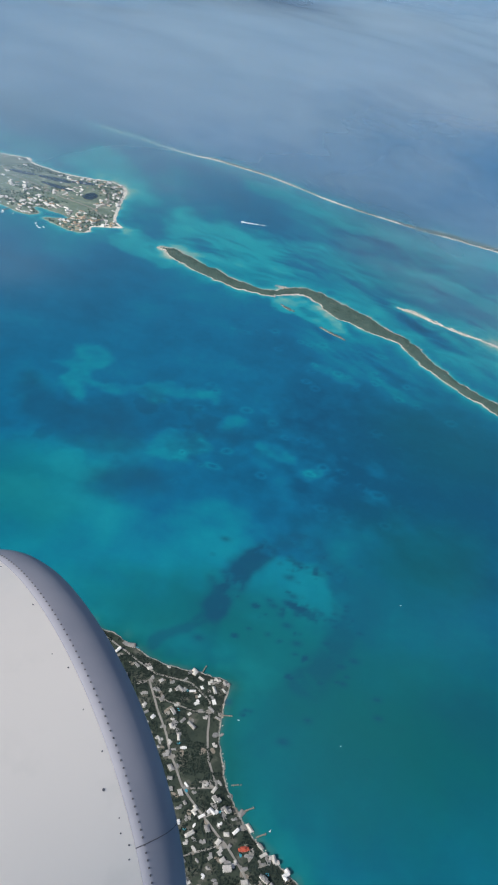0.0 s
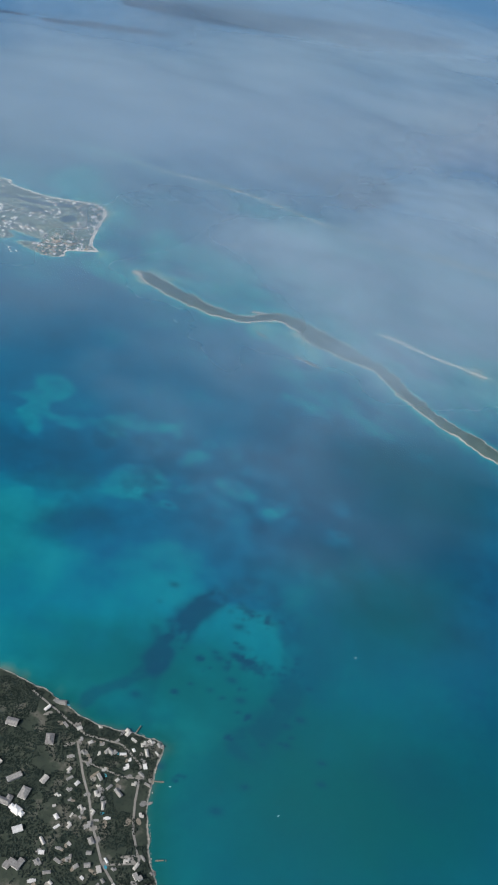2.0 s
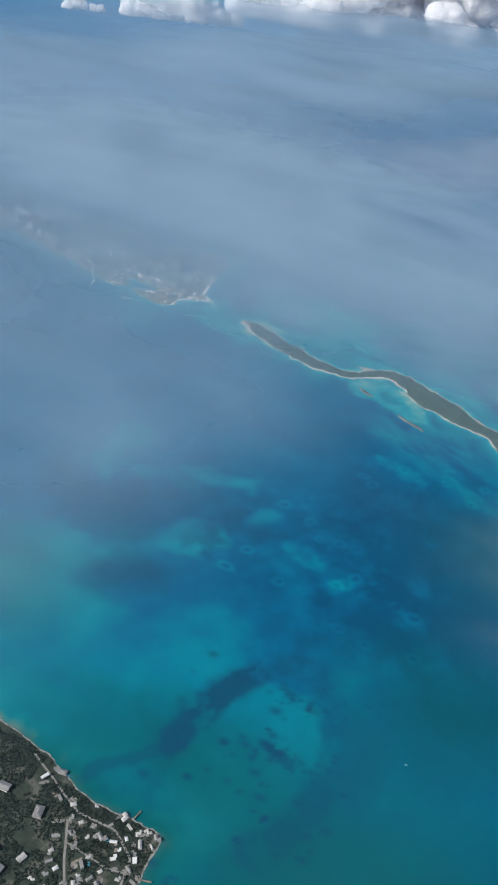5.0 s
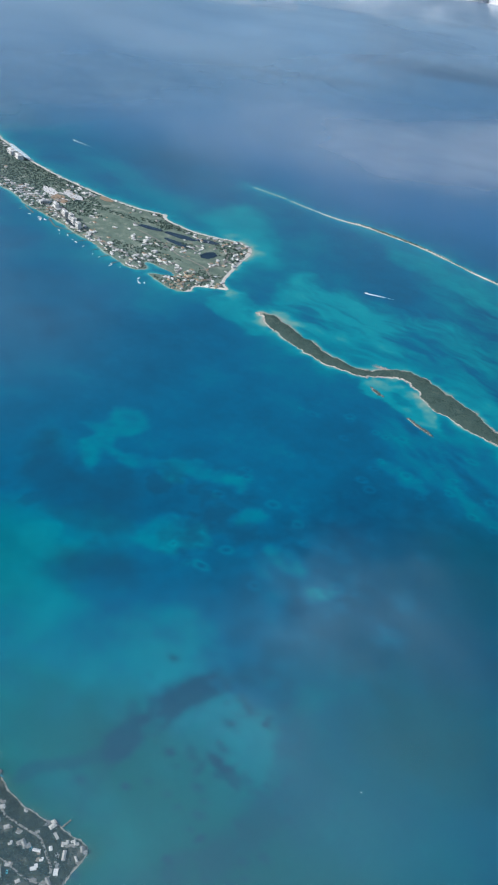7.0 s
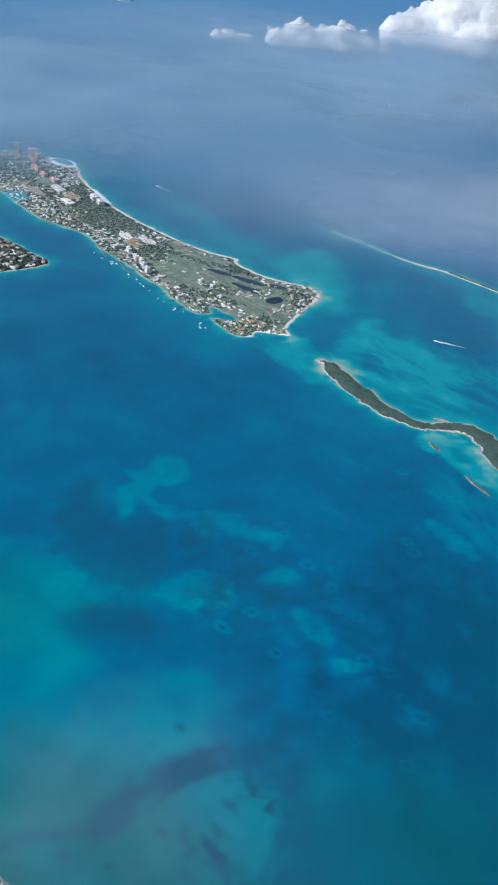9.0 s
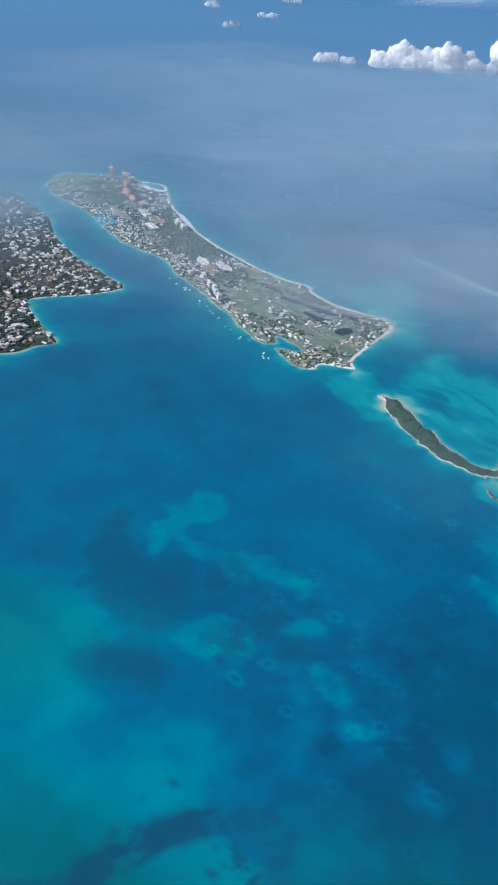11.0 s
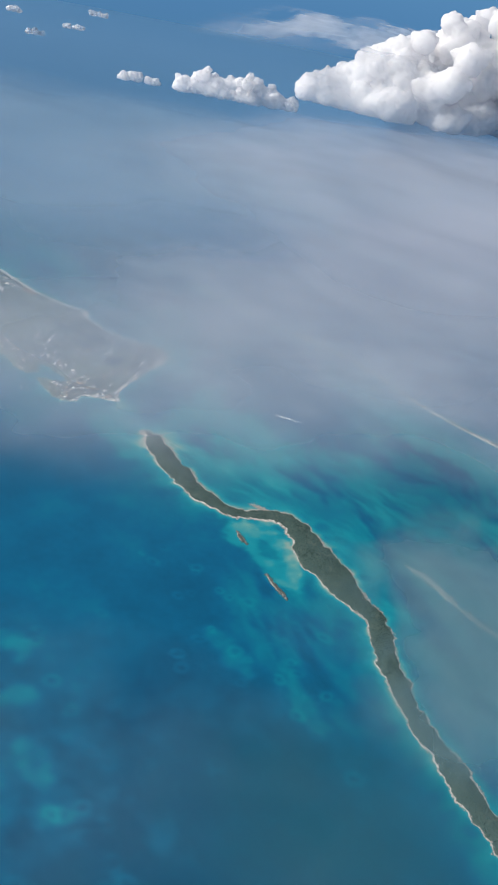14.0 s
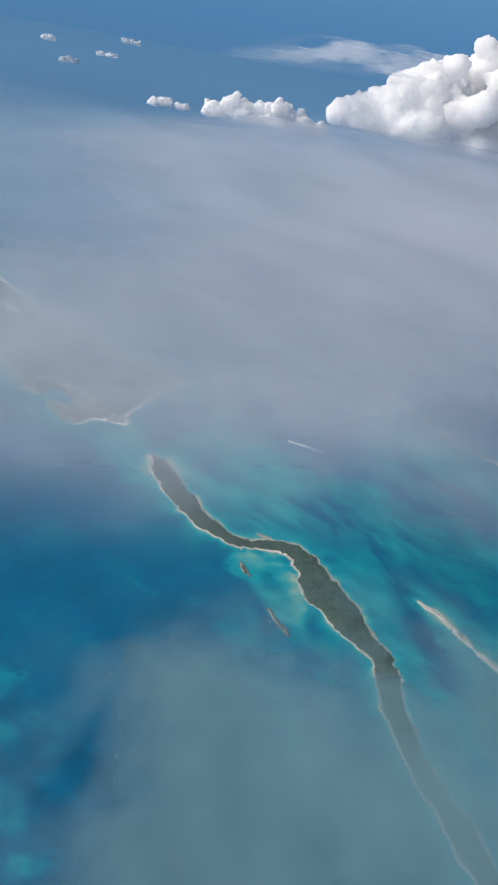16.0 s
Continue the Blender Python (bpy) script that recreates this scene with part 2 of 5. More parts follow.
def grid_faces(nx, ny, keep=None):
    i, j = np.meshgrid(np.arange(nx - 1), np.arange(ny - 1), indexing="ij")
    f = np.stack([i * ny + j, (i + 1) * ny + j, (i + 1) * ny + j + 1, i * ny + j + 1], -1)
    return f[keep] if keep is not None else f.reshape(-1, 4)


def part(name, bm, material, parent, label=""):
    """Links a bmesh or a mesh as one object under a thing or a part."""
    if isinstance(bm, bmesh.types.BMesh):
        me = bpy.data.meshes.new(name)
        bm.to_mesh(me)
        bm.free()
        me.materials.append(material)
    else:
        me = bm
    ob = new(name, me)
    ob.parent = parent
    if label:
        tagged(ob, label)
    return ob


def thing(name, m, label, category, group=""):
    ob = new(name)
    ob.empty_display_size = 0.2
    ob.matrix_world = m
    return tagged(ob, label, category, group)


def box(bm, x0, y0, z0, x1, y1, z1, bevel=0.0):
    r = bmesh.ops.create_cube(bm, size=1)
    for v in r["verts"]:
        v.co = Vector(((x0 + x1) / 2 + v.co.x * (x1 - x0), (y0 + y1) / 2 + v.co.y * (y1 - y0), (z0 + z1) / 2 + v.co.z * (z1 - z0)))
    if bevel:
        edges = {e for v in r["verts"] for e in v.link_edges}
        bmesh.ops.bevel(bm, geom=list(edges), offset=bevel, segments=1, affect='EDGES')
    return bm


# Plan of the islands -----------------------------------------------------
# A long scrub island: x, y and half its width along its spine.
LONG_ISLAND = [(-83, 817, 2.8), (-72, 813, 6.6), (-57, 804, 7.8), (-38, 795, 8.4), (-22, 787, 7.6), (-3, 781, 6.8), (16, 781, 6.6), (32, 788, 5.9),
               (45, 797, 7.6), (58, 797, 8.6), (72, 787, 10.8), (88, 776, 13.8), (104, 768, 12.0), (119, 759, 8.8), (134, 754, 7.0),
               (144, 743, 6.4), (156, 725, 5.7), (170, 711, 5.7), (185, 698, 6.1), (203, 686, 7.0), (217, 675, 7.2), (233, 664, 6.8), (262, 648, 6.2), (300, 634, 3.8)]
# The resort island: corners of its shore, from its eastern point round.
RESORT = [(-146, 932), (-141, 905), (-136, 868), (-131, 848), (-122, 838), (-136, 831), (-147, 824), (-146, 812), (-160, 806), (-178, 812),
          (-190, 819), (-178, 826), (-172, 831), (-186, 836), (-206, 838), (-197, 826), (-206, 817), (-228, 824), (-256, 836), (-284, 846), (-326, 861), (-365, 872), (-402, 890),
          (-460, 890), (-516, 906), (-570, 926), (-680, 950), (-720, 1010), (-664, 1056), (-630, 1070), (-600, 1078), (-572, 1060), (-533, 1029), (-446, 983), (-387, 963),
          (-306, 946), (-262, 950), (-252, 951), (-243, 941), (-205, 933), (-166, 941)]
# The town across the harbour.
TOWN_SHORE = [(-373, 812), (-370, 800), (-378, 772), (-394, 748), (-404, 726), (-380, 712), (-352, 702), (-318, 692), (-322, 676), (-336, 640), (-420, 560), (-640, 520), (-820, 640), (-840, 800),
              (-700, 900), (-640, 896), (-582, 880), (-520, 846), (-462, 827), (-400, 816)]
# The suburb under the wing.
SUBURB = [(56, 390), (41, 391), (26, 391), (10, 397), (-8, 402), (-60, 408), (-130, 380), (-150, 250), (-60, 170), (80, 160), (190, 200), (170, 262), (120, 294),
          (97, 311), (82, 321), (71, 332), (65, 342), (60, 354), (57, 367), (57, 381)]
# The narrow sand bar beyond, and the small cays.
SAND_BAR = [(-232, 1103, 0.4), (-190, 1097, 0.6), (-150, 1087, 0.8), (-114, 1081, 1.2), (-83, 1084, 2.6), (-50, 1079, 3.4), (-16, 1071, 2.8), (19, 1056, 1.6),
            (51, 1042, 2.2), (80, 1033, 2.0), (115, 1026, 2.6), (150, 1021, 4.2), (185, 1020, 6.5), (220, 1016, 7.5), (250, 1010, 7), (330, 985, 6), (380, 970, 3)]
CAY = [(131, 814, 0.6), (138, 812, 1.3), (146, 811, 1.8), (155, 806, 1.2), (163, 803, 2.2), (171, 799, 0.7), (178, 796, 1.5), (188, 793, 1.2), (202, 790, 0.35), (214, 786, 0.9), (222, 783, 0.4)]
ISLET_LONG = [(69, 742, 0.5), (74, 739, 1.1), (80, 736, 1.3), (85, 734, 1.0), (88, 732, 0.4)]
ISLET_SMALL = [(34, 765, 0.5), (37, 762, 1.4), (41, 760, 1.2), (44, 759, 0.5)]


def rough_line(line, amount, size, seed):
    """Coves and points along a shore."""
    p = np.asarray(line, float)
    return p + np.stack([fbm(p[:, 0], p[:, 1], size, 3, seed) - 0.5, fbm(p[:, 0], p[:, 1], size, 3, seed + 31) - 0.5], 1) * 2 * amount


SHORES = {
    "long": rough_line(rough_line(closed_curve(ribbon_outline(LONG_ISLAND), 16), 3.8, 10, 3), 1.5, 3, 19),
    "resort": rough_line(closed_curve(RESORT, 8), 1.3, 9, 5),
    "town": rough_line(closed_curve(TOWN_SHORE, 6), 2.5, 14, 7),
    "suburb": rough_line(rough_line(closed_curve(SUBURB, 20), 0.9, 6, 9), 0.5, 1.8, 21),
    "bar": rough_line(closed_curve(ribbon_outline(SAND_BAR), 5), 1.0, 10, 11),
    "cay": rough_line(closed_curve(ribbon_outline(CAY), 10), 0.8, 3.5, 13),
    "islet_long": rough_line(closed_curve(ribbon_outline(ISLET_LONG), 5), 0.4, 3, 15),
    "islet_small": rough_line(closed_curve(ribbon_outline(ISLET_SMALL), 5), 0.4, 3, 17),
}


# Sea ---------------------------------------------------------------------
def spread(lo, hi, step, far, count):
    """Fine steps from lo to hi, then wider and wider ones out to far."""
    mid = np.arange(lo, hi + step / 2, step)
    grow = np.geomspace(step * 2, far, count)
    return np.concatenate([(lo - grow)[::-1], mid, hi + grow])


def build_sea():
    ax, ay = spread(-700, 320, 1.4, 4300, 28), spread(130, 1170, 1.4, 3900, 28)
    x, y = np.meshgrid(ax, ay, indexing="ij")
    gap = np.full(x.shape, 1e9)
    for key, line in SHORES.items():
        if key.startswith("islet"):
            continue
        lo, hi = line.min(0) - 90, line.max(0) + 90
        near = (x > lo[0]) & (x < hi[0]) & (y > lo[1]) & (y < hi[1])
        gap[near] = np.minimum(gap[near], -shore_distance(x[near], y[near], line))
    wx = x + (fbm(x, y, 45, 3, 41) - 0.5) * 30 + (fbm(x, y, 11, 3, 45) - 0.5) * 15
    wy = y + (fbm(x, y, 45, 3, 43) - 0.5) * 30 + (fbm(x, y, 11, 3, 47) - 0.5) * 15

    def blob(cx, cy, rx, ry, turn=0.0, soft=0.6, warp=1.0):
        dx, dy = x + (wx - x) * warp - cx, y + (wy - y) * warp - cy
        c, s = math.cos(radians(turn)), math.sin(radians(turn))
        r = np.sqrt(((dx * c + dy * s) / rx) ** 2 + ((dy * c - dx * s) / ry) ** 2)
        return 1 - np.clip((r - 1 + soft) / soft, 0, 1) ** 2 * (3 - 2 * np.clip((r - 1 + soft) / soft, 0, 1))

    def bed(pts, soft=4.0):
        """A patch of the sea bed with a torn outline."""
        line = closed_curve(pts, 6)
        lo, hi = line.min(0) - soft - 14, line.max(0) + soft + 14
        k = (x > lo[0]) & (x < hi[0]) & (y > lo[1]) & (y < hi[1])
        out = np.zeros(x.shape)
        t = np.clip(shore_distance(tx[k], ty[k], line) / soft + 0.5, 0, 1)
        out[k] = t * t * (3 - 2 * t)
        return out

    wide, mid, patch = fbm(x, y, 160, 4, 51), fbm(x, y, 36, 4, 53), fbm(x, y, 9, 3, 55)
    tx = x + (fbm(x, y, 14, 4, 141) - 0.5) * 16
    ty = y + (fbm(x, y, 14, 4, 143) - 0.5) * 16
    shallow = 0.19 + (wide - 0.5) * 0.26 + (mid - 0.5) * 0.16
    shallow -= 0.12 * blob(120, 600, 200, 130, -20, 1.0) + 0.08 * blob(150, 560, 130, 110, 0, 1.0) + 0.10 * blob(-260, 700, 220, 90, 20, 1.0) + 0.07 * blob(165, 560, 110, 150, -20, 1.0)
    # The bay off the suburb is shallow and green.
    shallow += 0.03 * blob(70, 430, 170, 90, 10, 1.0) + 0.20 * blob(-60, 500, 90, 70, 30, 0.9) + 0.06 * blob(110, 360, 70, 50, 0, 0.8)
    shallow += (0.16 + 0.2 * (mid - 0.5)) * bed([(24, 405), (38, 424), (46, 452), (50, 492), (30, 510), (10, 492), (-20, 482), (-60, 488), (-120, 470), (-110, 420), (-40, 408)], 18)
    # Bare sand between the weed, off the bay.
    shallow += (0.16 + 0.26 * (patch - 0.5)) * bed([(-104, 602), (-96, 614), (-94, 633), (-81, 639), (-68, 628), (-71, 617), (-73, 603), (-61, 593), (-43, 601), (-25, 614), (-7, 613), (6, 611),
                                                    (10, 601), (-4, 599), (-20, 599), (-20, 588), (-35, 585), (-54, 580), (-65, 588), (-74, 586), (-70, 567), (-82, 573), (-90, 586), (-91, 599)], 7)
    shallow += (0.17 + 0.22 * (patch - 0.5)) * bed([(-21, 541), (-16, 558), (-2, 565), (10, 569), (18, 559), (10, 547), (4, 540), (9, 536), (-1, 537), (-13, 535)], 6)
    for pts, add in (([(41, 575), (51, 575), (62, 568), (65, 560), (55, 559), (46, 564)], 0.15), ([(72, 552), (78, 559), (89, 560), (84, 547), (77, 544)], 0.14),
                     ([(106, 545), (114, 557), (123, 554), (126, 543), (114, 537)], 0.12), ([(98, 577), (120, 586), (125, 567), (111, 564)], 0.10),
                     ([(66, 682), (76, 688), (104, 672), (98, 665), (83, 670)], 0.16), ([(20, 583), (25, 595), (34, 589), (26, 579)], 0.14), ([(45, 425), (54, 463), (71, 477), (94, 466), (102, 444), (93, 411), (70, 388), (50, 397)], 0.16),
                     ([(-60, 520), (-52, 512), (-40, 516), (-36, 500), (-58, 496), (-70, 508)], 0.10), ([(112, 690), (128, 678), (150, 662), (140, 660), (120, 674)], 0.12)):
        shallow += add * bed(pts, 6) * (0.6 + 0.8 * patch)
    # Ring-shaped coral heads scattered over the middle ground.
    rng = np.random.default_rng(5)
    shallow += blob(110, 560, 170, 150, 0, 0.9) * ((fbm(x, y, 15, 3, 57) - 0.5) * 0.34 + (patch - 0.5) * 0.16)
    heads = [(20, 537, 3.6, 1.2), (25, 554, 2.6, 1.0), (32, 603, 3.6, 0.8), (49, 595, 2.8, 0.9), (78, 552, 2.6, 0.9), (86, 562, 3.0, 0.9), (109, 551, 3.4, 0.8), (119, 548, 3.6, 0.8), (124, 521, 3.0, 0.8), (48, 539, 3.0, 0.9), (60, 583, 2.4, 0.7),
             (55, 711, 2.6, 0.8), (69, 683, 2.4, 0.8), (87, 677, 3.4, 0.8), (116, 677, 3.0, 0.9), (134, 663, 3.0, 0.9), (139, 682, 2.8, 0.8), (147, 658, 2.6, 0.7), (172, 648, 3.2, 0.8), (123, 610, 3.0, 0.6)]
    heads += [(rng.uniform(0, 170), rng.uniform(500, 720), rng.uniform(1.4, 3.6), rng.uniform(0.15, 0.7)) for _ in range(90)]
    for cx, cy, r, much in heads:
        near = (np.abs(x - cx) < 26) & (np.abs(y - cy) < 26)
        d = np.hypot(x[near] - cx + (patch[near] - 0.5) * 5 + (mid[near] - 0.5) * 6, (y[near] - cy + (patch[near] - 0.5) * 4) * 1.15) / r
        shallow[near] += much * (0.17 * np.exp(-((d - 1) / 0.42) ** 2) - 0.05 * np.exp(-(d / 0.6) ** 2))
    # Streaked sand banks behind the long island.
    sx, sy = x + (fbm(x, y, 40, 3, 151) - 0.5) * 36, y + (fbm(x, y, 40, 3, 153) - 0.5) * 36
    u, v = sx * 0.95 - sy * 0.31, sx * 0.31 + sy * 0.95
    streak = fbm(u / 3.4, v, 6, 4, 61) * 0.55 + fbm(u / 2.2, v, 13, 4, 63) * 0.45
    bands = fbm(u / 3.4, v, 30, 3, 65)
    field = np.maximum(bed([(-84, 832), (-90, 918), (-65, 900), (-31, 914), (10, 912), (64, 930), (150, 920), (260, 880), (330, 820), (330, 700), (262, 690), (190, 730), (130, 770), (90, 800), (56, 830), (36, 806), (34, 799), (-4, 795), (-46, 812)], 30),
                       0.8 * blob(120, 945, 170, 60, -16, 0.8, 0.4))
    shallow += field * (0.17 + (streak - 0.5) * 0.95 + (bands - 0.5) * 0.5)
    shallow += 0.15 * bed([(-83, 840), (-88, 918), (-60, 900), (-10, 885), (20, 860), (0, 838), (-20, 830), (-46, 820)], 16) * (0.5 + streak)
    shallow += (0.26 + 0.2 * (mid - 0.5)) * bed([(-225, 983), (-208, 1040), (-176, 1021), (-115, 925), (-118, 905), (-131, 910), (-157, 938), (-207, 953)], 26) + 0.16 * blob(-330, 1010, 180, 34, -22, 0.9)
    shallow += 0.26 * bed([(-46, 1045), (-10, 1043), (39, 1030), (120, 1005), (240, 990), (240, 950), (120, 965), (47, 985), (2, 1003), (-37, 1022)], 22) * (0.4 + streak) + 0.12 * blob(-20, 1050, 140, 22, -14, 0.9)
    shallow = np.where(field > 0.05, np.maximum(shallow, 0.19 * field), shallow)
    shallow -= 0.24 * blob(148, 787, 80, 14, -43, 0.8, 0.4)
    south = fbm((x * 0.83 - y * 0.55) / 3.0, x * 0.55 + y * 0.83, 8, 4, 67)
    shallow += blob(105, 705, 105, 44, -34, 0.8, 0.5) * (0.05 + (south - 0.45) * 0.55)
    # Shelf round the tip of the long island and the sand lagoon on its south side.
    shallow += 0.24 * bed([(-111, 792), (-94, 787), (-75, 778), (-60, 790), (-82, 822), (-117, 840), (-128, 815)], 8) * (0.5 + patch)
    shallow += 0.12 * blob(-150, 770, 30, 40, 30, 0.9)
    # Fringes along the shores.
    fringe = np.exp(-np.clip(gap, 0, None) / (4.0 + 8 * mid))
    shallow = np.clip(shallow, 0.02, 0.60) + 0.46 * fringe * np.clip(patch * 2.2 - 0.4, 0, 1) + 0.10 * np.exp(-np.clip(gap, 0, None) / 22.0) + 0.34 * np.exp(-np.clip(gap, 0, None) / 1.8) * (0.3 + patch)
    shelf = bed([(22, 774), (35, 779), (49, 785), (67, 775), (84, 760), (92, 742), (76, 738), (62, 745), (47, 752), (34, 752)], 6) - 0.8 * bed([(45, 769), (60, 768), (70, 757), (57, 758)], 5)
    shallow += np.clip(shelf, 0, 1) * (0.20 + 0.26 * patch) + 0.10 * bed([(82, 750), (94, 744), (122, 732), (124, 716), (100, 720), (84, 726)], 9)
    weed = np.zeros(x.shape)
    torn = np.clip((fbm(tx, ty, 8, 4, 171) - 0.3) * 2.6, 0, 1)
    # A dark crescent of weed round a pale sandy dome, with reefs on it.
    lx, ly = x + (wx - x) * 0.4 + (patch - 0.5) * 5, y + (wy - y) * 0.4 + (patch - 0.5) * 5
    for arc, wide_at, strong in (([(20, 404), (30, 411), (41, 427)], 2.6, 0.5), ([(41, 427), (45, 445), (51, 463), (63, 480)], 5.6, 0.9), ([(63, 480), (80, 488), (92, 482)], 6.0, 0.6), ([(90, 482), (98, 475), (106, 456), (109, 434), (103, 413), (93, 398)], 6.0, 0.42)):
        for (ax0, ay0), (bx0, by0) in zip(arc, arc[1:]):
            dx, dy = bx0 - ax0, by0 - ay0
            u = np.clip(((lx - ax0) * dx + (ly - ay0) * dy) / (dx * dx + dy * dy), 0, 1)
            d = np.hypot(lx - ax0 - u * dx, ly - ay0 - u * dy)
            weed = np.maximum(weed, strong * np.clip(1.6 * np.exp(-(d / (wide_at * (0.75 + 0.6 * mid))) ** 2.5), 0, 1) * np.clip(0.25 + torn * 1.6, 0, 1))
    for cx, cy, rx, ry, turn in ((81, 443, 10, 4, -14), (86, 470, 10, 2.6, -10), (62, 437, 3.4, 2.2, 0), (54, 416, 2.6, 2, 0), (84, 426, 3, 1.4, 20), (90, 412, 3.6, 1.8, 60), (67, 376, 3.4, 2.4, 30), (84, 400, 2.6, 1.8, 0), (74, 452, 3, 1.5, 10), (100, 440, 3, 2, 50)):
        weed = np.maximum(weed, 0.95 * blob(cx, cy, rx, ry, turn, 0.5, 0.15) * np.clip((fbm(x, y, 3.2, 3, 163) - 0.32) * 6, 0, 1))
    for cx, cy, rx, ry, turn, add in ((-22, 506, 34, 22, 10, 0.7), (118, 456, 16, 36, 10, 0.4), (160, 405, 30, 24, 0, 0.3)):
        weed = np.maximum(weed, add * blob(cx, cy, rx, ry, turn, 0.8, 1.0))
    for _ in range(60):
        cx, cy, r = rng.normal(86, 30), rng.normal(432, 26), rng.uniform(0.8, 3.2)
        weed = np.maximum(weed, 0.75 * np.exp(-(np.hypot(x - cx + (mid - 0.5) * 6, (y - cy + (wide - 0.5) * 6) * 1.5) / r) ** 2))
    mottle = np.clip((fbm(tx, ty, 16, 4, 161) - 0.50) * 7, 0, 1)
    bare = np.clip((shallow - 0.30) * 8, 0, 1)
    weed = np.maximum(weed, 0.55 * mottle * blob(-30, 560, 130, 66, 20, 0.8) * (1 - bare))
    weed = np.maximum(weed, 0.5 * bed([(-116, 587), (-80, 562), (-52, 577), (-29, 554), (-30, 530), (-60, 523), (-100, 545)], 14) * (1 - bare) * (0.5 + patch))
    weed = np.maximum(weed, 0.7 * np.clip((fbm(x, y, 5, 3, 163) - 0.5) * 9, 0, 1) * np.maximum(bed([(70, 470), (76, 476), (92, 468), (88, 462), (76, 464)], 4), bed([(72, 444), (80, 448), (96, 444), (92, 436), (78, 436)], 4)))
    weed *= np.clip(0.4 + mid * 1.3, 0, 1)
    silt = 0.85 * blob(140, 385, 190, 120, 10, 0.95) + 0.38 * blob(180, 620, 120, 110, 40, 0.95) + 0.5 * blob(25, 425, 95, 40, 0, 0.95) + 0.45 * blob(-90, 470, 90, 60, 20, 0.9) + 0.6 * blob(150, 500, 90, 60, 10, 0.95)
    silt = np.clip(np.clip(silt, 0, 0.85) + 0.6 * np.exp(-np.clip(gap, 0, None) / 6) * (np.hypot(x - 40, y - 330) < 140), 0, 0.9)
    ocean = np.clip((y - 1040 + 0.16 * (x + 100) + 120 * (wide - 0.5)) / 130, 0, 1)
    # Amount of painted haze, growing with distance from the flight.
    far_haze = 0.9 * np.clip((np.hypot(x - 150, y - 300) - 1000) / 2200, 0, 1)
    verts = np.stack([x.ravel(), y.ravel(), np.zeros(x.size)], 1)
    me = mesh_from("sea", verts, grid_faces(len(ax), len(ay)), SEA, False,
                   (("shallow", shallow.ravel()), ("weed", weed.ravel()), ("silt", silt.ravel()), ("ocean", ocean.ravel()), ("far_haze", far_haze.ravel())))
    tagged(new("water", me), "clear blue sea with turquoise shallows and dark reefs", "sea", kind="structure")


build_sea()


def build_backdrop():
    """Far haze on the horizon, all round, painted on a glowing wall."""
    m = Mat("painted_horizon_haze", 1.0, 0.0)
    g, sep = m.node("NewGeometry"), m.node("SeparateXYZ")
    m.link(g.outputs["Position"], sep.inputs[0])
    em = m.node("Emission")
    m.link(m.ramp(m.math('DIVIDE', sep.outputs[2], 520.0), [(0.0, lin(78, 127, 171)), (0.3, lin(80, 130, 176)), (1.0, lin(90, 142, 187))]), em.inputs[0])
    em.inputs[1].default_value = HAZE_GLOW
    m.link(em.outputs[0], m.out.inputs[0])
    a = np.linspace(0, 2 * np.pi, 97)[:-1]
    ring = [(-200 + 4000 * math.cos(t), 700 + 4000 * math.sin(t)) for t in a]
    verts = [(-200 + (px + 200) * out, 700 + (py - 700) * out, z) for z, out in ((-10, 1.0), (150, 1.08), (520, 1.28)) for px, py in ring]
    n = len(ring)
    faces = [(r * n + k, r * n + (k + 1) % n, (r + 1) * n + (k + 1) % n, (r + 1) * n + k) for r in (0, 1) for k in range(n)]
    tagged(new("backdrop", mesh_from("backdrop", verts, faces, m.m, True)), "glowing backdrop painted as pale blue haze along the far sea horizon", "sky", kind="structure")


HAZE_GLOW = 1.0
build_backdrop()


# Land --------------------------------------------------------------------
LAND_Z = {}


def build_land(name, key, step, rise, top, mat, label, sandy, bound=None):
    """A low island: a field of heights that dips under the sea at its shore. sandy: where sand lines the shore."""
    line = SHORES[key]
    lo, hi = line.min(0) - 5, line.max(0) + 5
    if bound:
        lo, hi = np.maximum(lo, bound[:2]), np.minimum(hi, bound[2:])
    ax, ay = np.arange(lo[0], hi[0] + step, step), np.arange(lo[1], hi[1] + step, step)
    x, y = np.meshgrid(ax, ay, indexing="ij")
    d = shore_distance(x, y, line)
    hills = fbm(x, y, 40, 4, 71)
    z = np.where(d > 0, top * (1 - np.exp(-d * rise / top)) * (0.55 + 0.9 * hills) + 0.10 * np.clip(d, 0, 1), d * 0.35)
    z = np.clip(z, -1.2, None)
    inside = d > -3.2
    keep = inside[:-1, :-1] | inside[1:, :-1] | inside[1:, 1:] | inside[:-1, 1:]
    faces = grid_faces(len(ax), len(ay), keep)
    used = np.zeros(x.size, bool)
    used[faces.ravel()] = True
    number = np.cumsum(used) - 1
    verts = np.stack([x.ravel(), y.ravel(), z.ravel()], 1)[used]
    beach = np.clip(sandy(x, y), 0, 4)
    me = mesh_from(name, verts, number[faces], mat, True, (("inland", d.ravel()[used]), ("beach", beach.ravel()[used])))
    ob = tagged(new(name, me), label, "island", kind="structure")
    LAND_Z[key] = (line, rise, top)
    return ob


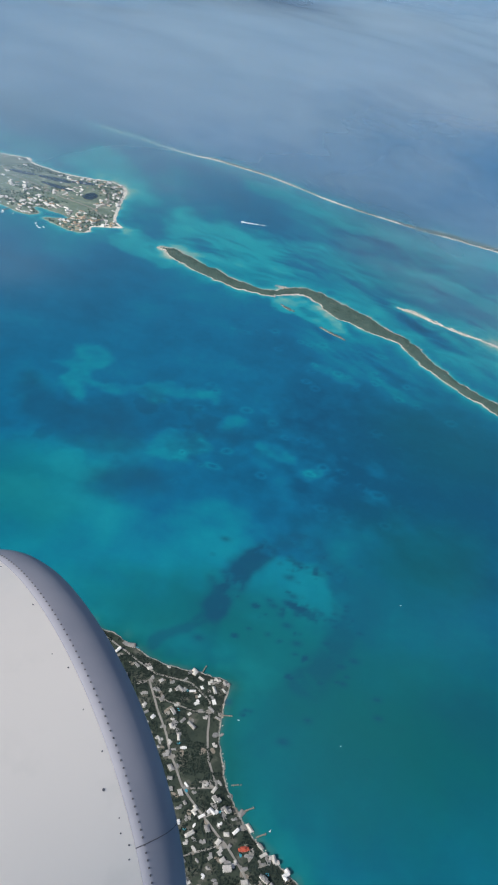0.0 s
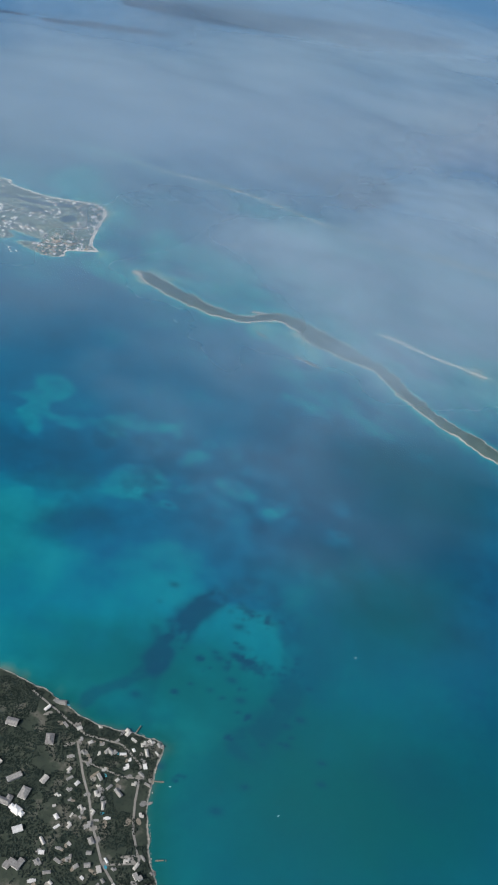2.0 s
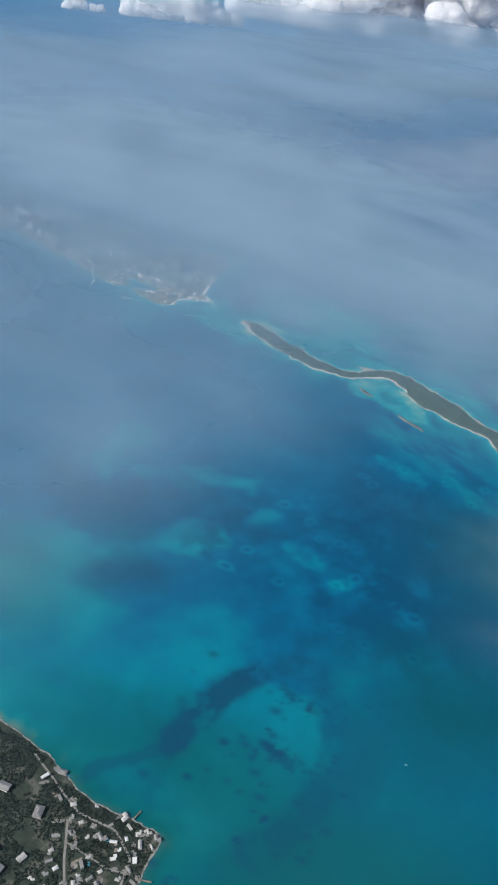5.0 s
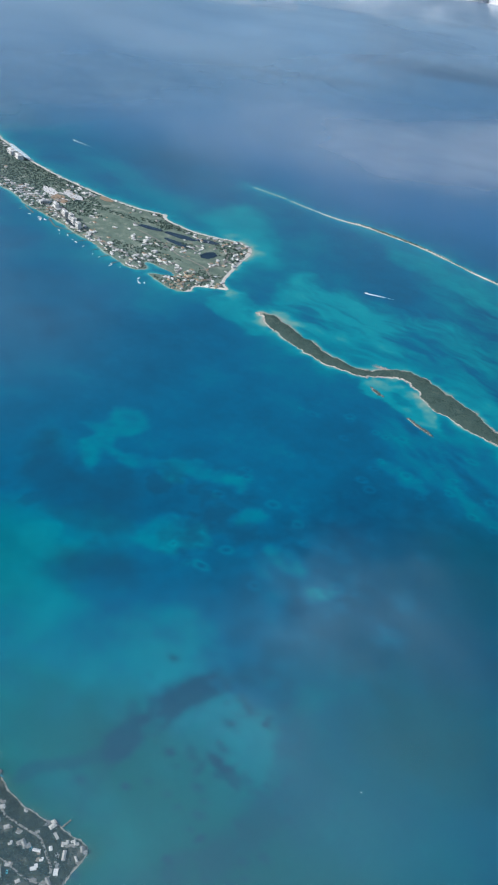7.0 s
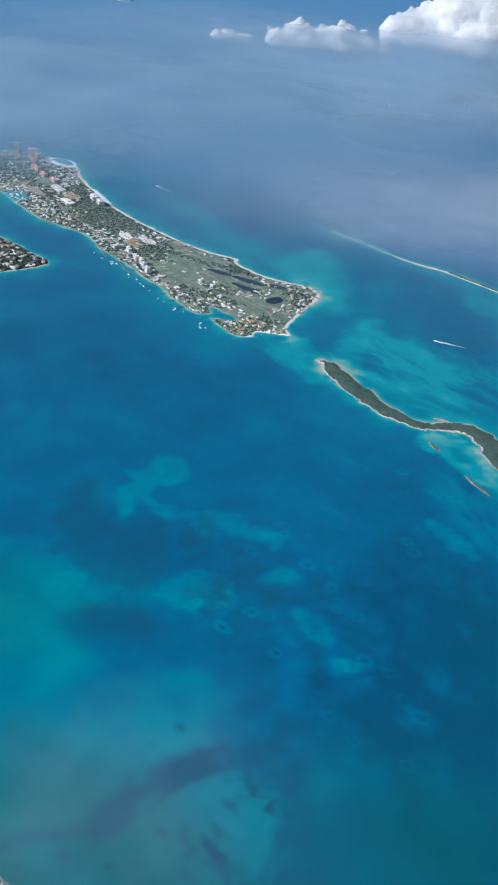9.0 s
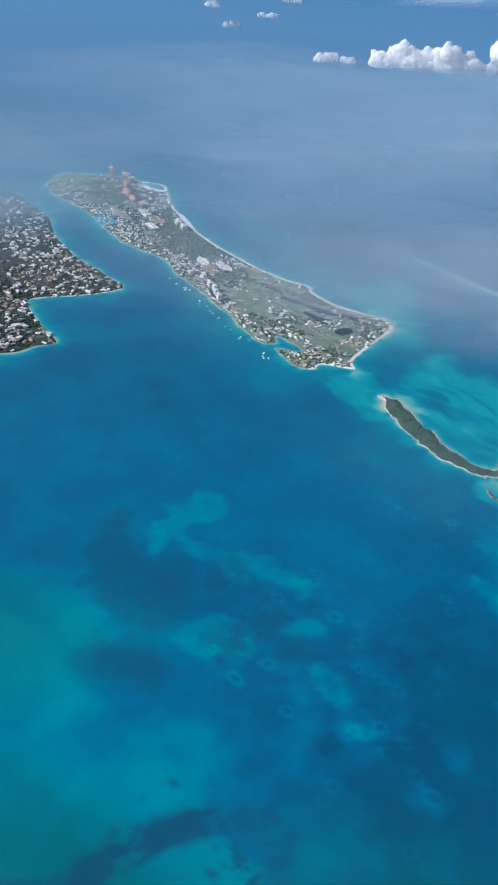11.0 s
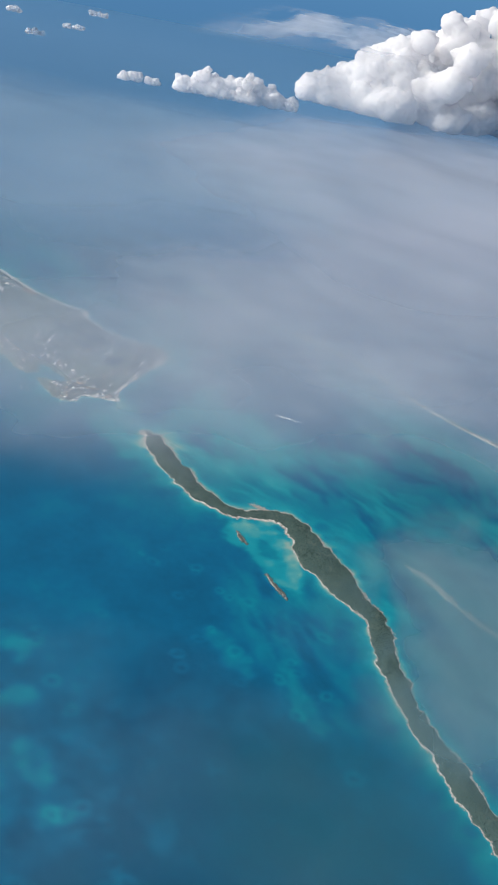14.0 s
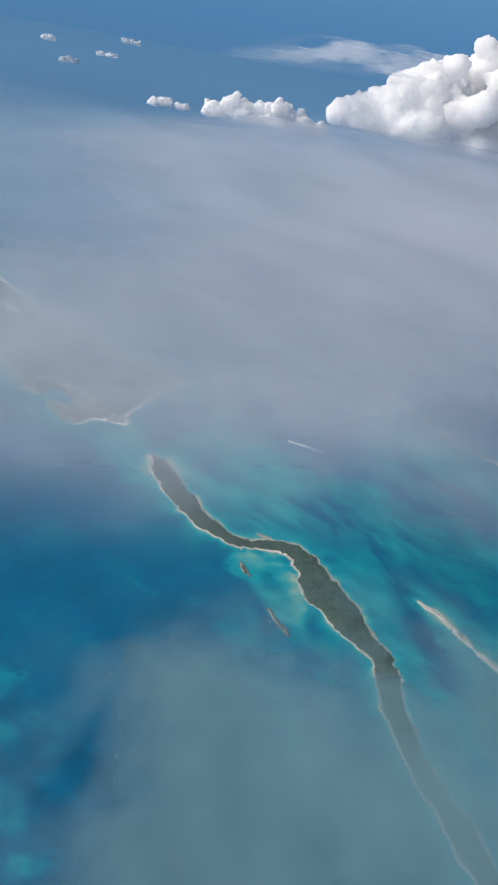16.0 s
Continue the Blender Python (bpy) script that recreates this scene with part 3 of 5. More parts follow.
def ground_height(x, y, key):
    line, rise, top = LAND_Z[key]
    x, y = np.atleast_1d(np.asarray(x, float)), np.atleast_1d(np.asarray(y, float))
    d = shore_distance(x, y, line)
    z = np.where(d > 0, top * (1 - np.exp(-d * rise / top)) * (0.55 + 0.9 * fbm(x, y, 40, 4, 71)) + 0.10 * np.clip(d, 0, 1), d * 0.35)
    return z, d


def north_shore(x):
    """Where the long north beach of the resort island begins."""
    return np.interp(x, [-640, -533, -446, -387, -306, -245, -166, -140], [1030, 1006, 963, 943, 928, 922, 918, 912])


build_land("island_long", "long", 0.8, 0.16, 1.1, SCRUB, "long narrow island of dark green scrub with a pale rocky shore",
           lambda x, y: np.clip(fbm(x, y, 22, 3, 81) * 2.4 - 1.0, 0, 1) * 0.35 + np.exp(-np.hypot(x - 46, y - 787) / 9) + np.exp(-np.hypot(x + 80, y - 816) / 7))
build_land("island_resort", "resort", 2.5, 0.12, 2.0, FAIRWAY, "built-up resort island with a golf course and white beaches",
           lambda x, y: np.where(y > north_shore(x), 1.9, np.where(x > -150, 1.3, 0.12)))
build_land("island_town", "town", 4.0, 0.08, 4.0, TOWN, "wooded town shore across the harbour with a pale beach", lambda x, y: np.where(np.abs(y - 0.25 * x - 872) < 40, 0.6, 0.2))
build_land("island_suburb", "suburb", 1.6, 0.15, 2.2, TOWN, "green suburban point with villas along a rocky shore", lambda x, y: 0.12 + 0 * x)
build_land("sand_bar", "bar", 1.6, 0.2, 1.0, SANDBAR, "thin far sand bar with low scrub and white beaches", lambda x, y: np.clip(fbm(x, y, 20, 3, 83) * 2.6 - 0.75, 0.1, 1.1))
build_land("cay", "cay", 0.6, 0.3, 0.9, SANDBAR, "small bare limestone cay with pale rock", lambda x, y: 0.55 + 0 * x)
build_land("islet", "islet_long", 0.5, 0.3, 0.6, ISLET, "slim rocky islet with a little scrub", lambda x, y: 0.08 + 0 * x)
build_land("islet", "islet_small", 0.5, 0.3, 0.6, ISLET, "tiny rocky islet beside the long island", lambda x, y: 0.08 + 0 * x)


# Planting ----------------------------------------------------------------
def clump_shape():
    bm = bmesh.new()
    bmesh.ops.create_icosphere(bm, subdivisions=1, radius=1)
    for v in bm.verts:
        n = noise.noise(v.co * 1.7) * 0.35 + noise.noise(v.co * 4.1) * 0.2
        v.co *= 1 + n
        v.co.z *= 0.8
    bm.verts.ensure_lookup_table()
    out = np.array([v.co[:] for v in bm.verts]), np.array([[v.index for v in f.verts] for f in bm.faces])
    bm.free()
    return out


PLAIN = clump_shape()


def planting(name, pts, size, shape, mat, label):
    """Many clumps of leaves as one mass: rows of x, y, z in pts, with a size for each."""
    base, tri = shape
    rng = np.random.default_rng(len(pts))
    a = rng.uniform(0, 2 * np.pi, len(pts))
    c, s = np.cos(a)[:, None], np.sin(a)[:, None]
    sx, sz = (size * rng.uniform(0.8, 1.25, len(pts)))[:, None], (size * rng.uniform(0.7, 1.3, len(pts)))[:, None]
    bx, by, bz = base.T
    v = np.stack([(bx * c - by * s) * sx + pts[:, :1], (bx * s + by * c) * sx + pts[:, 1:2], bz * sz + pts[:, 2:3] + 0.25 * sz], -1)
    f = tri[None] + (np.arange(len(pts)) * len(base))[:, None, None]
    tagged(new(name, mesh_from(name, v.reshape(-1, 3), f.reshape(-1, 3), mat)), label, "vegetation", kind="stuff")


def scatter(key, count, lo, hi, margin, seed, clear=None):
    rng = np.random.default_rng(seed)
    x, y = rng.uniform(lo[0], hi[0], count), rng.uniform(lo[1], hi[1], count)
    z, d = ground_height(x, y, key)
    ok = d > margin(x, y) if callable(margin) else d > margin
    if clear is not None:
        ok &= ~clear(x, y)
    return np.stack([x, y, z], 1)[ok]


def sizes(n, lo, hi, seed):
    return np.random.default_rng(seed).uniform(lo, hi, n) ** 1.0


p = scatter("long", 150000, (-90, 640), (260, 830), lambda x, y: 0.3 + 2.6 * np.clip(fbm(x, y, 7, 3, 91) - 0.2, 0, 1), 1)
planting("scrub", p, 0.12 + 0.34 * np.random.default_rng(1).random(len(p)) ** 2.5, PLAIN, BUSH, "dense dark green coastal scrub")
p = scatter("bar", 22000, (-110, 1000), (330, 1100), lambda x, y: 0.4 + 1.5 * fbm(x, y, 18, 3, 93), 2)
planting("scrub", p, sizes(len(p), 0.3, 0.6, 2), PLAIN, BUSH, "sparse low scrub on the sand bar")
p = scatter("cay", 300, (130, 780), (225, 820), lambda x, y: 0.9 + 1.2 * fbm(x, y, 5, 2, 95), 3)
planting("scrub", p, sizes(len(p), 0.2, 0.45, 3), PLAIN, BUSH, "thin scrub on the bare cay")


def shore_rocks(key, count, lo, hi, small, big, seed, label, patchy=0.5, mat=ROCK):
    """Pale limestone lumps strewn along a shore."""
    line = SHORES[key]
    r = np.random.default_rng(seed)
    k = r.integers(0, len(line), count)
    f = r.random(count)[:, None]
    p = line[k] * (1 - f) + line[(k + 1) % len(line)] * f + r.normal(0, 0.45, (count, 2))
    q = fbm(p[:, 0], p[:, 1], 11, 3, seed)
    ok = (p[:, 0] > lo[0]) & (p[:, 0] < hi[0]) & (p[:, 1] > lo[1]) & (p[:, 1] < hi[1]) & (q > patchy)
    p, q = p[ok], q[ok]
    z = np.clip(ground_height(p[:, 0], p[:, 1], key)[0], -0.1, None)
    planting("rocks", np.column_stack([p, z]), small + (big - small) * r.random(len(p)) ** 3, PLAIN, mat, label)


shore_rocks("long", 4200, (-90, 640), (262, 830), 0.10, 0.5, 301, "pale limestone rocks strewn along the scrub island's shore", 0.45)
shore_rocks("cay", 1700, (128, 775), (228, 820), 0.08, 0.7, 303, "broken pale limestone rocks on the bare cay", 0.42, ROCK_WHITE)
shore_rocks("islet_long", 160, (60, 725), (95, 750), 0.2, 0.6, 305, "brown-grey rocks of the slim islet", 0.3, ROCK_BROWN)
shore_rocks("islet_small", 110, (30, 750), (50, 770), 0.2, 0.6, 307, "brown-grey rocks of the tiny islet", 0.3, ROCK_BROWN)
shore_rocks("suburb", 900, (40, 300), (125, 395), 0.1, 0.32, 309, "grey rocks along the suburb's sea wall", 0.40)
p = np.random.default_rng(311).normal(0, 1, (260, 2)) * (3.4, 1.2) + (31, 797.5)
planting("rocks", np.column_stack([p, np.full(len(p), 0.05)]), sizes(len(p), 0.12, 0.4, 311), PLAIN, ROCK, "rocky spit of pale limestone off the north shore")
p = np.random.default_rng(313).normal(0, 1, (160, 2)) * (2.0, 1.4) + (122, 766)
planting("rocks", np.column_stack([p, np.full(len(p), 0.05)]), sizes(len(p), 0.12, 0.4, 313), PLAIN, ROCK, "rocky point of pale limestone off the north shore")


# Roads, ponds and clearings ----------------------------------------------
def road(name, pts, width, key, label, mat, lift=0.12):
    p = np.array(pts, float)
    d = np.r_[0, np.cumsum(np.hypot(*np.diff(p, axis=0).T))]
    u = np.arange(0, d[-1], 1.5)
    x, y = np.interp(u, d, p[:, 0]), np.interp(u, d, p[:, 1])
    x += (fbm(x, y, 12, 2, 7) - 0.5) * 1.5
    tx, ty = np.gradient(x), np.gradient(y)
    n = np.hypot(tx, ty)
    nx, ny = -ty / n * width / 2, tx / n * width / 2
    rows = []
    for s in (-1, 0, 1):
        z, _ = ground_height(x + s * nx, y + s * ny, key)
        rows.append(np.stack([x + s * nx, y + s * ny, z + lift], 1))
    m = len(x)
    faces = [(s * m + k, s * m + k + 1, (s + 1) * m + k + 1, (s + 1) * m + k) for s in (0, 1) for k in range(m - 1)]
    tagged(new(name, mesh_from(name, np.concatenate(rows), faces, mat, True)), label, "road", kind="structure")


def drape(name, cx, cy, rx, ry, turn, key, mat, label, category, lift=0.14, seed=0):
    """A flat irregular patch that lies on the ground: a pond, a bunker, a car park."""
    n, rings = 28, 4
    c, s = math.cos(radians(turn)), math.sin(radians(turn))
    pts = [(cx, cy)]
    for r in range(1, rings + 1):
        for k in range(n):
            t = 2 * math.pi * k / n
            w = r / rings * (0.75 + 0.5 * float(fbm(np.array(math.cos(t) * 3 + seed * 9.0), np.array(math.sin(t) * 3 + seed), 1.6, 2, seed)))
            px, py = math.cos(t) * rx * w, math.sin(t) * ry * w
            pts.append((cx + px * c - py * s, cy + px * s + py * c))
    pts = np.array(pts)
    z, _ = ground_height(pts[:, 0], pts[:, 1], key)
    faces = [(0, 1 + k, 1 + (k + 1) % n) for k in range(n)]
    faces += [(1 + r * n + k, 1 + (r + 1) * n + k, 1 + (r + 1) * n + (k + 1) % n, 1 + r * n + (k + 1) % n) for r in range(rings - 1) for k in range(n)]
    return tagged(new(name, mesh_from(name, np.column_stack([pts, z + lift]), faces, mat, True)), label, category, kind="structure")


SUBURB_ROAD = [(22, 380), (26, 372), (34, 359), (41, 346), (48, 335), (58, 326), (68, 318), (79, 306), (96, 290)]
road("road", SUBURB_ROAD, 0.9, "suburb", "pale winding road through the suburb", ASPHALT)
road("road", [(-4, 398), (10, 391), (24, 384), (40, 384), (50, 377), (52, 362), (55, 350), (61, 338)], 0.9, "suburb", "narrow pale shore road", ASPHALT)
road("road", [(26, 372), (44, 370), (53, 372)], 0.7, "suburb", "narrow pale side street", ASPHALT)
road("road", [(48, 335), (62, 340)], 0.7, "suburb", "narrow pale side street", ASPHALT)
road("road", [(58, 326), (68, 334)], 0.7, "suburb", "narrow pale side street", ASPHALT)
road("road", [(68, 318), (54, 310), (40, 300)], 0.8, "suburb", "narrow pale side street", ASPHALT)
road("road", [(-140, 842), (-160, 862), (-190, 868), (-222, 884), (-252, 893)], 1.4, "resort", "pale lane beside the fairways", ASPHALT, 0.3)
road("road", [(-230, 838), (-300, 862), (-370, 892), (-450, 920), (-560, 960)], 2.0, "resort", "pale main road of the resort island", ASPHALT, 0.3)
road("road", [(-160, 850), (-150, 880), (-158, 910)], 1.2, "resort", "pale lane by the eastern beach", ASPHALT, 0.3)

for k, (px, py, rx, ry, turn) in enumerate(((-243, 905, 13, 4, 10), (-212, 908, 17, 4.5, 5), (-204, 891, 16, 4, -8), (-186, 915, 12, 5, 15), (-169, 887, 5.5, 9, -15), (-300, 862, 14, 4, -25))):
    drape("pond", px, py, rx, ry, turn, "resort", POND, "dark still pond on the golf course", "pond", 0.3, k)
for k, (px, py, rx, ry, turn, mat, label) in enumerate((
        (-603, 1060, 27, 15, -10, FOAM, "white sand around the swimming lagoon"), (-536, 924, 20, 11, -10, LAGOON, "pale turquoise marina basin of the resort"), (-601, 1063, 19, 10, -10, LAGOON, "pale turquoise swimming lagoon by the beach"),
        (-349, 903, 13, 7, -25, ROOF_TAN, "bare tan building plot"), (-368, 914, 13, 6, -25, ROOF_WHITE, "pale gravel lot"), (-317, 939, 9, 5, -20, ROOF_TAN, "bare pale plot by the beach"), (-344, 919, 14, 6, -20, ROOF_WHITE, "white gravel lot"),
        (-497, 968, 18, 7, -20, ROOF_TAN, "bare tan ground by the hotels"), (-474, 996, 30, 5, -30, FOAM, "wide white beach by the hotels"), (-540, 950, 24, 7, -15, ASPHALT, "pale car park"))):
    drape("clearing", px, py, rx, ry, turn, "resort", mat, label, "clearing", 0.34 + 0.05 * k, 20 + k)
rng = np.random.default_rng(77)
for k in range(16):
    drape("bunker", rng.uniform(-320, -160), rng.uniform(855, 920), rng.uniform(0.9, 1.8), rng.uniform(0.6, 1.0), rng.uniform(0, 180), "resort", ROOF_TAN, "small pale sand bunker", "bunker", 0.22, 40 + k)


# Houses ------------------------------------------------------------------
def roof_mesh(bm, x0, y0, x1, y1, z, rise, hip):
    """A hipped or gabled roof with eaves and thickness over a rectangle, its ridge along the longer side."""
    e = 0.18
    x0, y0, x1, y1 = x0 - e, y0 - e, x1 + e, y1 + e
    along = (x1 - x0) >= (y1 - y0)
    half = (y1 - y0) / 2 if along else (x1 - x0) / 2
    inset = half * 0.9 if hip else 0.0
    cx, cy = (x0 + x1) / 2, (y0 + y1) / 2
    a, b = ((x0 + inset, cy), (x1 - inset, cy)) if along else ((cx, y0 + inset), (cx, y1 - inset))
    v = [bm.verts.new(c) for c in ((x0, y0, z), (x1, y0, z), (x1, y1, z), (x0, y1, z), (*a, z + rise), (*b, z + rise),
                                   (x0, y0, z - 0.12), (x1, y0, z - 0.12), (x1, y1, z - 0.12), (x0, y1, z - 0.12))]
    quads = ((0, 1, 5, 4), (1, 2, 5), (2, 3, 4, 5), (3, 0, 4)) if along else ((0, 1, 4), (1, 2, 5, 4), (2, 3, 5), (3, 0, 4, 5))
    for f in quads + ((9, 8, 7, 6), (6, 7, 1, 0), (7, 8, 2, 1), (8, 9, 3, 2), (9, 6, 0, 3)):
        bm.faces.new([v[i] for i in f])


PLANS = [
    [(-2.2, -1.5, 2.2, 1.5)],
    [(-2.6, -1.4, 1.6, 1.2), (0.2, 0.4, 2.6, 3.0)],
    [(-1.6, -1.4, 1.6, 1.4), (-3.2, -0.9, -1.3, 0.9), (1.3, -0.9, 3.2, 0.9)],
    [(-3.0, -1.1, 3.0, 1.1)],
    [(-3.0, -1.2, 1.8, 0.9), (-3.0, -3.0, -1.0, -0.6), (0.4, 0.3, 2.6, 2.6)],
]
HOUSE_MESHES = {}


def house_meshes(plan, storey, hip, wall_mat, roof_mat):
    key = (plan, storey, hip, wall_mat.name, roof_mat.name)
    if key not in HOUSE_MESHES:
        wall, roof = bmesh.new(), bmesh.new()
        h = 0.85 * storey
        for k, (x0, y0, x1, y1) in enumerate(PLANS[plan]):
            box(wall, x0, y0, -0.9, x1, y1, h - 0.1 * k)
            if hip == 2:
                box(roof, x0 - 0.1, y0 - 0.1, h - 0.1 * k, x1 + 0.1, y1 + 0.1, h - 0.1 * k + 0.16)
            else:
                roof_mesh(roof, x0, y0, x1, y1, h - 0.1 * k, 0.62 - 0.08 * k, bool(hip))
        out = []
        for name, bm, mat in (("wall", wall, wall_mat), ("roof", roof, roof_mat)):
            bmesh.ops.recalc_face_normals(bm, faces=bm.faces)
            me = bpy.data.meshes.new(name)
            bm.to_mesh(me)
            bm.free()
            me.materials.append(mat)
            out.append(me)
        HOUSE_MESHES[key] = out
    return HOUSE_MESHES[key]


def opening_mesh(name, w, h, mat):
    bm = bmesh.new()
    box(bm, -w / 2, -0.04, 0, w / 2, 0.04, h, 0.01)
    me = bpy.data.meshes.new(name)
    bm.to_mesh(me)
    bm.free()
    me.materials.append(mat)
    return me


WINDOW_ME, DOOR_ME = opening_mesh("window", 0.55, 0.42, DARKGLASS), opening_mesh("door", 0.42, 0.66, TIMBER)
ROOFS = {"white": ROOF_WHITE, "grey": ROOF_GREY, "tan": ROOF_TAN, "red": ROOF_RED, "pale": ROOF_PALE}


def house(x, y, key, plan, scale, turn, roof, wall="white", storey=1, hip=1, near=False, group="", where=""):
    z, _ = ground_height(x, y, key)
    label = f"{wall} villa with a {roof} {('gabled', 'hipped', 'flat')[hip]} roof {where}"
    ob = thing("house", pose(x, y, float(z[0]), 0, 0, turn) @ Matrix.Diagonal((scale, scale, scale, 1)), label, "house", group)
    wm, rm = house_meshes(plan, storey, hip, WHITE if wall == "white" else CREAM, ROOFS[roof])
    w = part("wall", wm, None, ob)
    part("roof", rm, None, ob)
    if near:
        x0, y0, x1, y1 = PLANS[plan][0]
        for fx, fy, r in ((x0 * 0.55, y0 - 0.02, 0), (x1 * 0.55, y0 - 0.02, 0), (x0 - 0.02, (y0 + y1) / 2, 90), (x1 + 0.02, (y0 + y1) / 2, 90)):
            part("window", WINDOW_ME, None, w).matrix_basis = pose(fx, fy, 0.22, 0, 0, r)
        part("door", DOOR_ME, None, w).matrix_basis = pose(0, y0 - 0.02, 0.02)
    return ob


HOUSES_DONE, HOUSE_CELLS = [], {}


def free_spot(x, y, gap):
    near = [q for i in (-1, 0, 1) for j in (-1, 0, 1) for q in HOUSE_CELLS.get((int(x // 8) + i, int(y // 8) + j), ())]
    if any((x - a) ** 2 + (y - b) ** 2 < gap * gap for a, b in near):
        return False
    HOUSE_CELLS.setdefault((int(x // 8), int(y // 8)), []).append((x, y))
    HOUSES_DONE.append((x, y))
    return True


GARDENS = []
# Villas of the suburb: x, y and size.
VILLAS = [(5, 391, 1.1), (10, 396, 1.5), (15, 386, 1.0), (21, 386, 1.1), (41, 390, 1.3), (37, 379, 1.5), (51, 383, 1.2), (52, 377, 1.1), (30, 372, 1.0),
          (36, 367, 1.1), (37, 360, 1.1), (43, 368, 0.8), (45, 363, 1.4), (41, 356, 1.0), (44, 352, 0.9), (38, 347, 1.2), (41, 342, 1.3), (47, 333, 1.2),
          (56, 339, 0.9), (61, 334, 1.3), (54, 328, 1.2), (61, 329, 1.3), (66, 331, 1.2), (72, 332, 1.4), (76, 327, 1.3), (54, 318, 1.3), (60, 322, 1.3), (65, 318, 1.1)]
VILLAS_SOUTH = [(71, 324, 1.1), (75, 318, 1.4), (81, 321, 1.0), (70, 309, 1.5), (77, 306, 1.2), (84, 309, 1.3), (87, 317, 1.3), (92, 313, 1.3), (55, 370, 0.9), (58, 363, 0.8), (56, 357, 0.8), (100, 303, 1.3), (92, 302, 1.2)]
rng = np.random.default_rng(12)
for k, (px, py, sc) in enumerate(VILLAS + VILLAS_SOUTH):
    red = (px, py) == (75, 318)
    free_spot(px, py, 0.1)
    roof = "red" if red else ("white", "grey", "grey", "pale", "pale", "grey", "pale")[k % 7]
    house(px, py, "suburb", 2 if red else int(rng.integers(0, 5)), sc * 0.46, float(rng.choice([-35, 55, 20, -60]) + rng.normal(0, 8)), roof,
          "white" if k % 4 else "cream", 1 + int(rng.random() < 0.25), 1 if red else int(rng.choice([0, 1, 1, 2])), True, "villas of the suburb", "among dark trees")
for _ in range(700):
    px, py = rng.uniform(22, 100), rng.uniform(300, 392)
    if float(ground_height(px, py, "suburb")[1][0]) > 1.2 and not (42 < px < 60 and 338 < py < 368) and free_spot(px, py, 3.3):
        house(px, py, "suburb", int(rng.integers(0, 5)), rng.uniform(0.28, 0.5), float(rng.choice([-35, 55, 20]) + rng.normal(0, 10)), str(rng.choice(["pale", "grey", "grey", "pale", "white"])), "white", 1, int(rng.choice([0, 1, 2])), True,
              "villas of the suburb", "among dark trees")
        GARDENS.append((px, py))
for _ in range(400):
    px, py = rng.uniform(-40, 120), rng.uniform(235, 395)
    if float(ground_height(px, py, "suburb")[1][0]) > 3 and (py < 305 or px < 25) and free_spot(px, py, 6.5):
        house(px, py, "suburb", int(rng.integers(0, 5)), rng.uniform(0.7, 1.15), float(rng.uniform(0, 180)), str(rng.choice(["white", "grey", "grey", "pale"])), "white", 1, int(rng.choice([0, 1, 2])), False,
              "villas of the suburb", "among dark trees")


def resort_zone(x, y, d):
    """How likely a house stands here on the resort island."""
    north = y > 905 - (x + 150) * 0.20
    if -482 < x < -362 and y > max(911, 951 - (x + 479) * 0.667) and d > 7:
        return 0.02
    lane = np.hypot(x + 242 - np.clip((x + 242) * 0.84 - (y - 874) * 0.54, 0, 50) * 0.84, y - 874 + np.clip((x + 242) * 0.84 - (y - 874) * 0.54, 0, 50) * 0.54)
    if lane < 6 or np.hypot(x + 183, y - 890) < 9:
        return 0.9
    if x > -178 and y > 866:
        return 0.95 if d < 22 else 0.1
    if x > -200 and y < 842:
        return 1.0
    if -330 < x < -150 and not north:
        if d < 15 and y < 872:
            return 0.95
        return 0.55 if abs((y - 876) - 0.1 * (x + 225)) < 6 and -245 < x < -180 else 0.03
    if north and x > -420:
        return 0.4 if 10 < d < 22 else 0.04
    if x <= -330:
        if north and x > -520:
            return 0.06
        return 0.95 if d < 34 else 0.22
    return 0.05


FAR_HOUSES = []


def far_house(px, py, key, plan, scale, turn, roof, storey, hip):
    z, _ = ground_height(px, py, key)
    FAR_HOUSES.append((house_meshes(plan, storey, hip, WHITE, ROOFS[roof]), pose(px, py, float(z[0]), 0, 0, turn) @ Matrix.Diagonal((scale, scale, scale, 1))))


count = 0
spots = np.stack([rng.uniform(-680, -130, 40000), rng.uniform(800, 1050, 40000)], 1)
for (px, py), d in zip(spots, ground_height(spots[:, 0], spots[:, 1], "resort")[1]):
    if count >= 950:
        break
    if d < 2.2 or rng.random() > resort_zone(px, py, d) or not free_spot(px, py, 2.6):
        continue
    count += 1
    tan = px > -200 and py < 842 and rng.random() < 0.5
    if px < -172:
        far_house(px, py, "resort", int(rng.integers(0, 5)), rng.uniform(0.4, 0.82), float(rng.choice([-25, 65]) + rng.normal(0, 12)), str(rng.choice(["white", "white", "white", "white", "grey", "tan"])), int(rng.choice([1, 1, 2])), int(rng.choice([0, 1, 2])))
        continue
    house(px, py, "resort", int(rng.integers(0, 5)), rng.uniform(0.4, 0.78), float(rng.choice([-25, 65]) + rng.normal(0, 12)), "tan" if tan else str(rng.choice(["white", "white", "grey", "tan"])),
          "cream" if tan else "white", int(rng.choice([1, 1, 2])), int(rng.choice([0, 1, 2])), False, "villas of the resort island", "near the shore")
count = 0
spots = np.stack([rng.uniform(-680, -300, 20000), rng.uniform(600, 890, 20000)], 1)
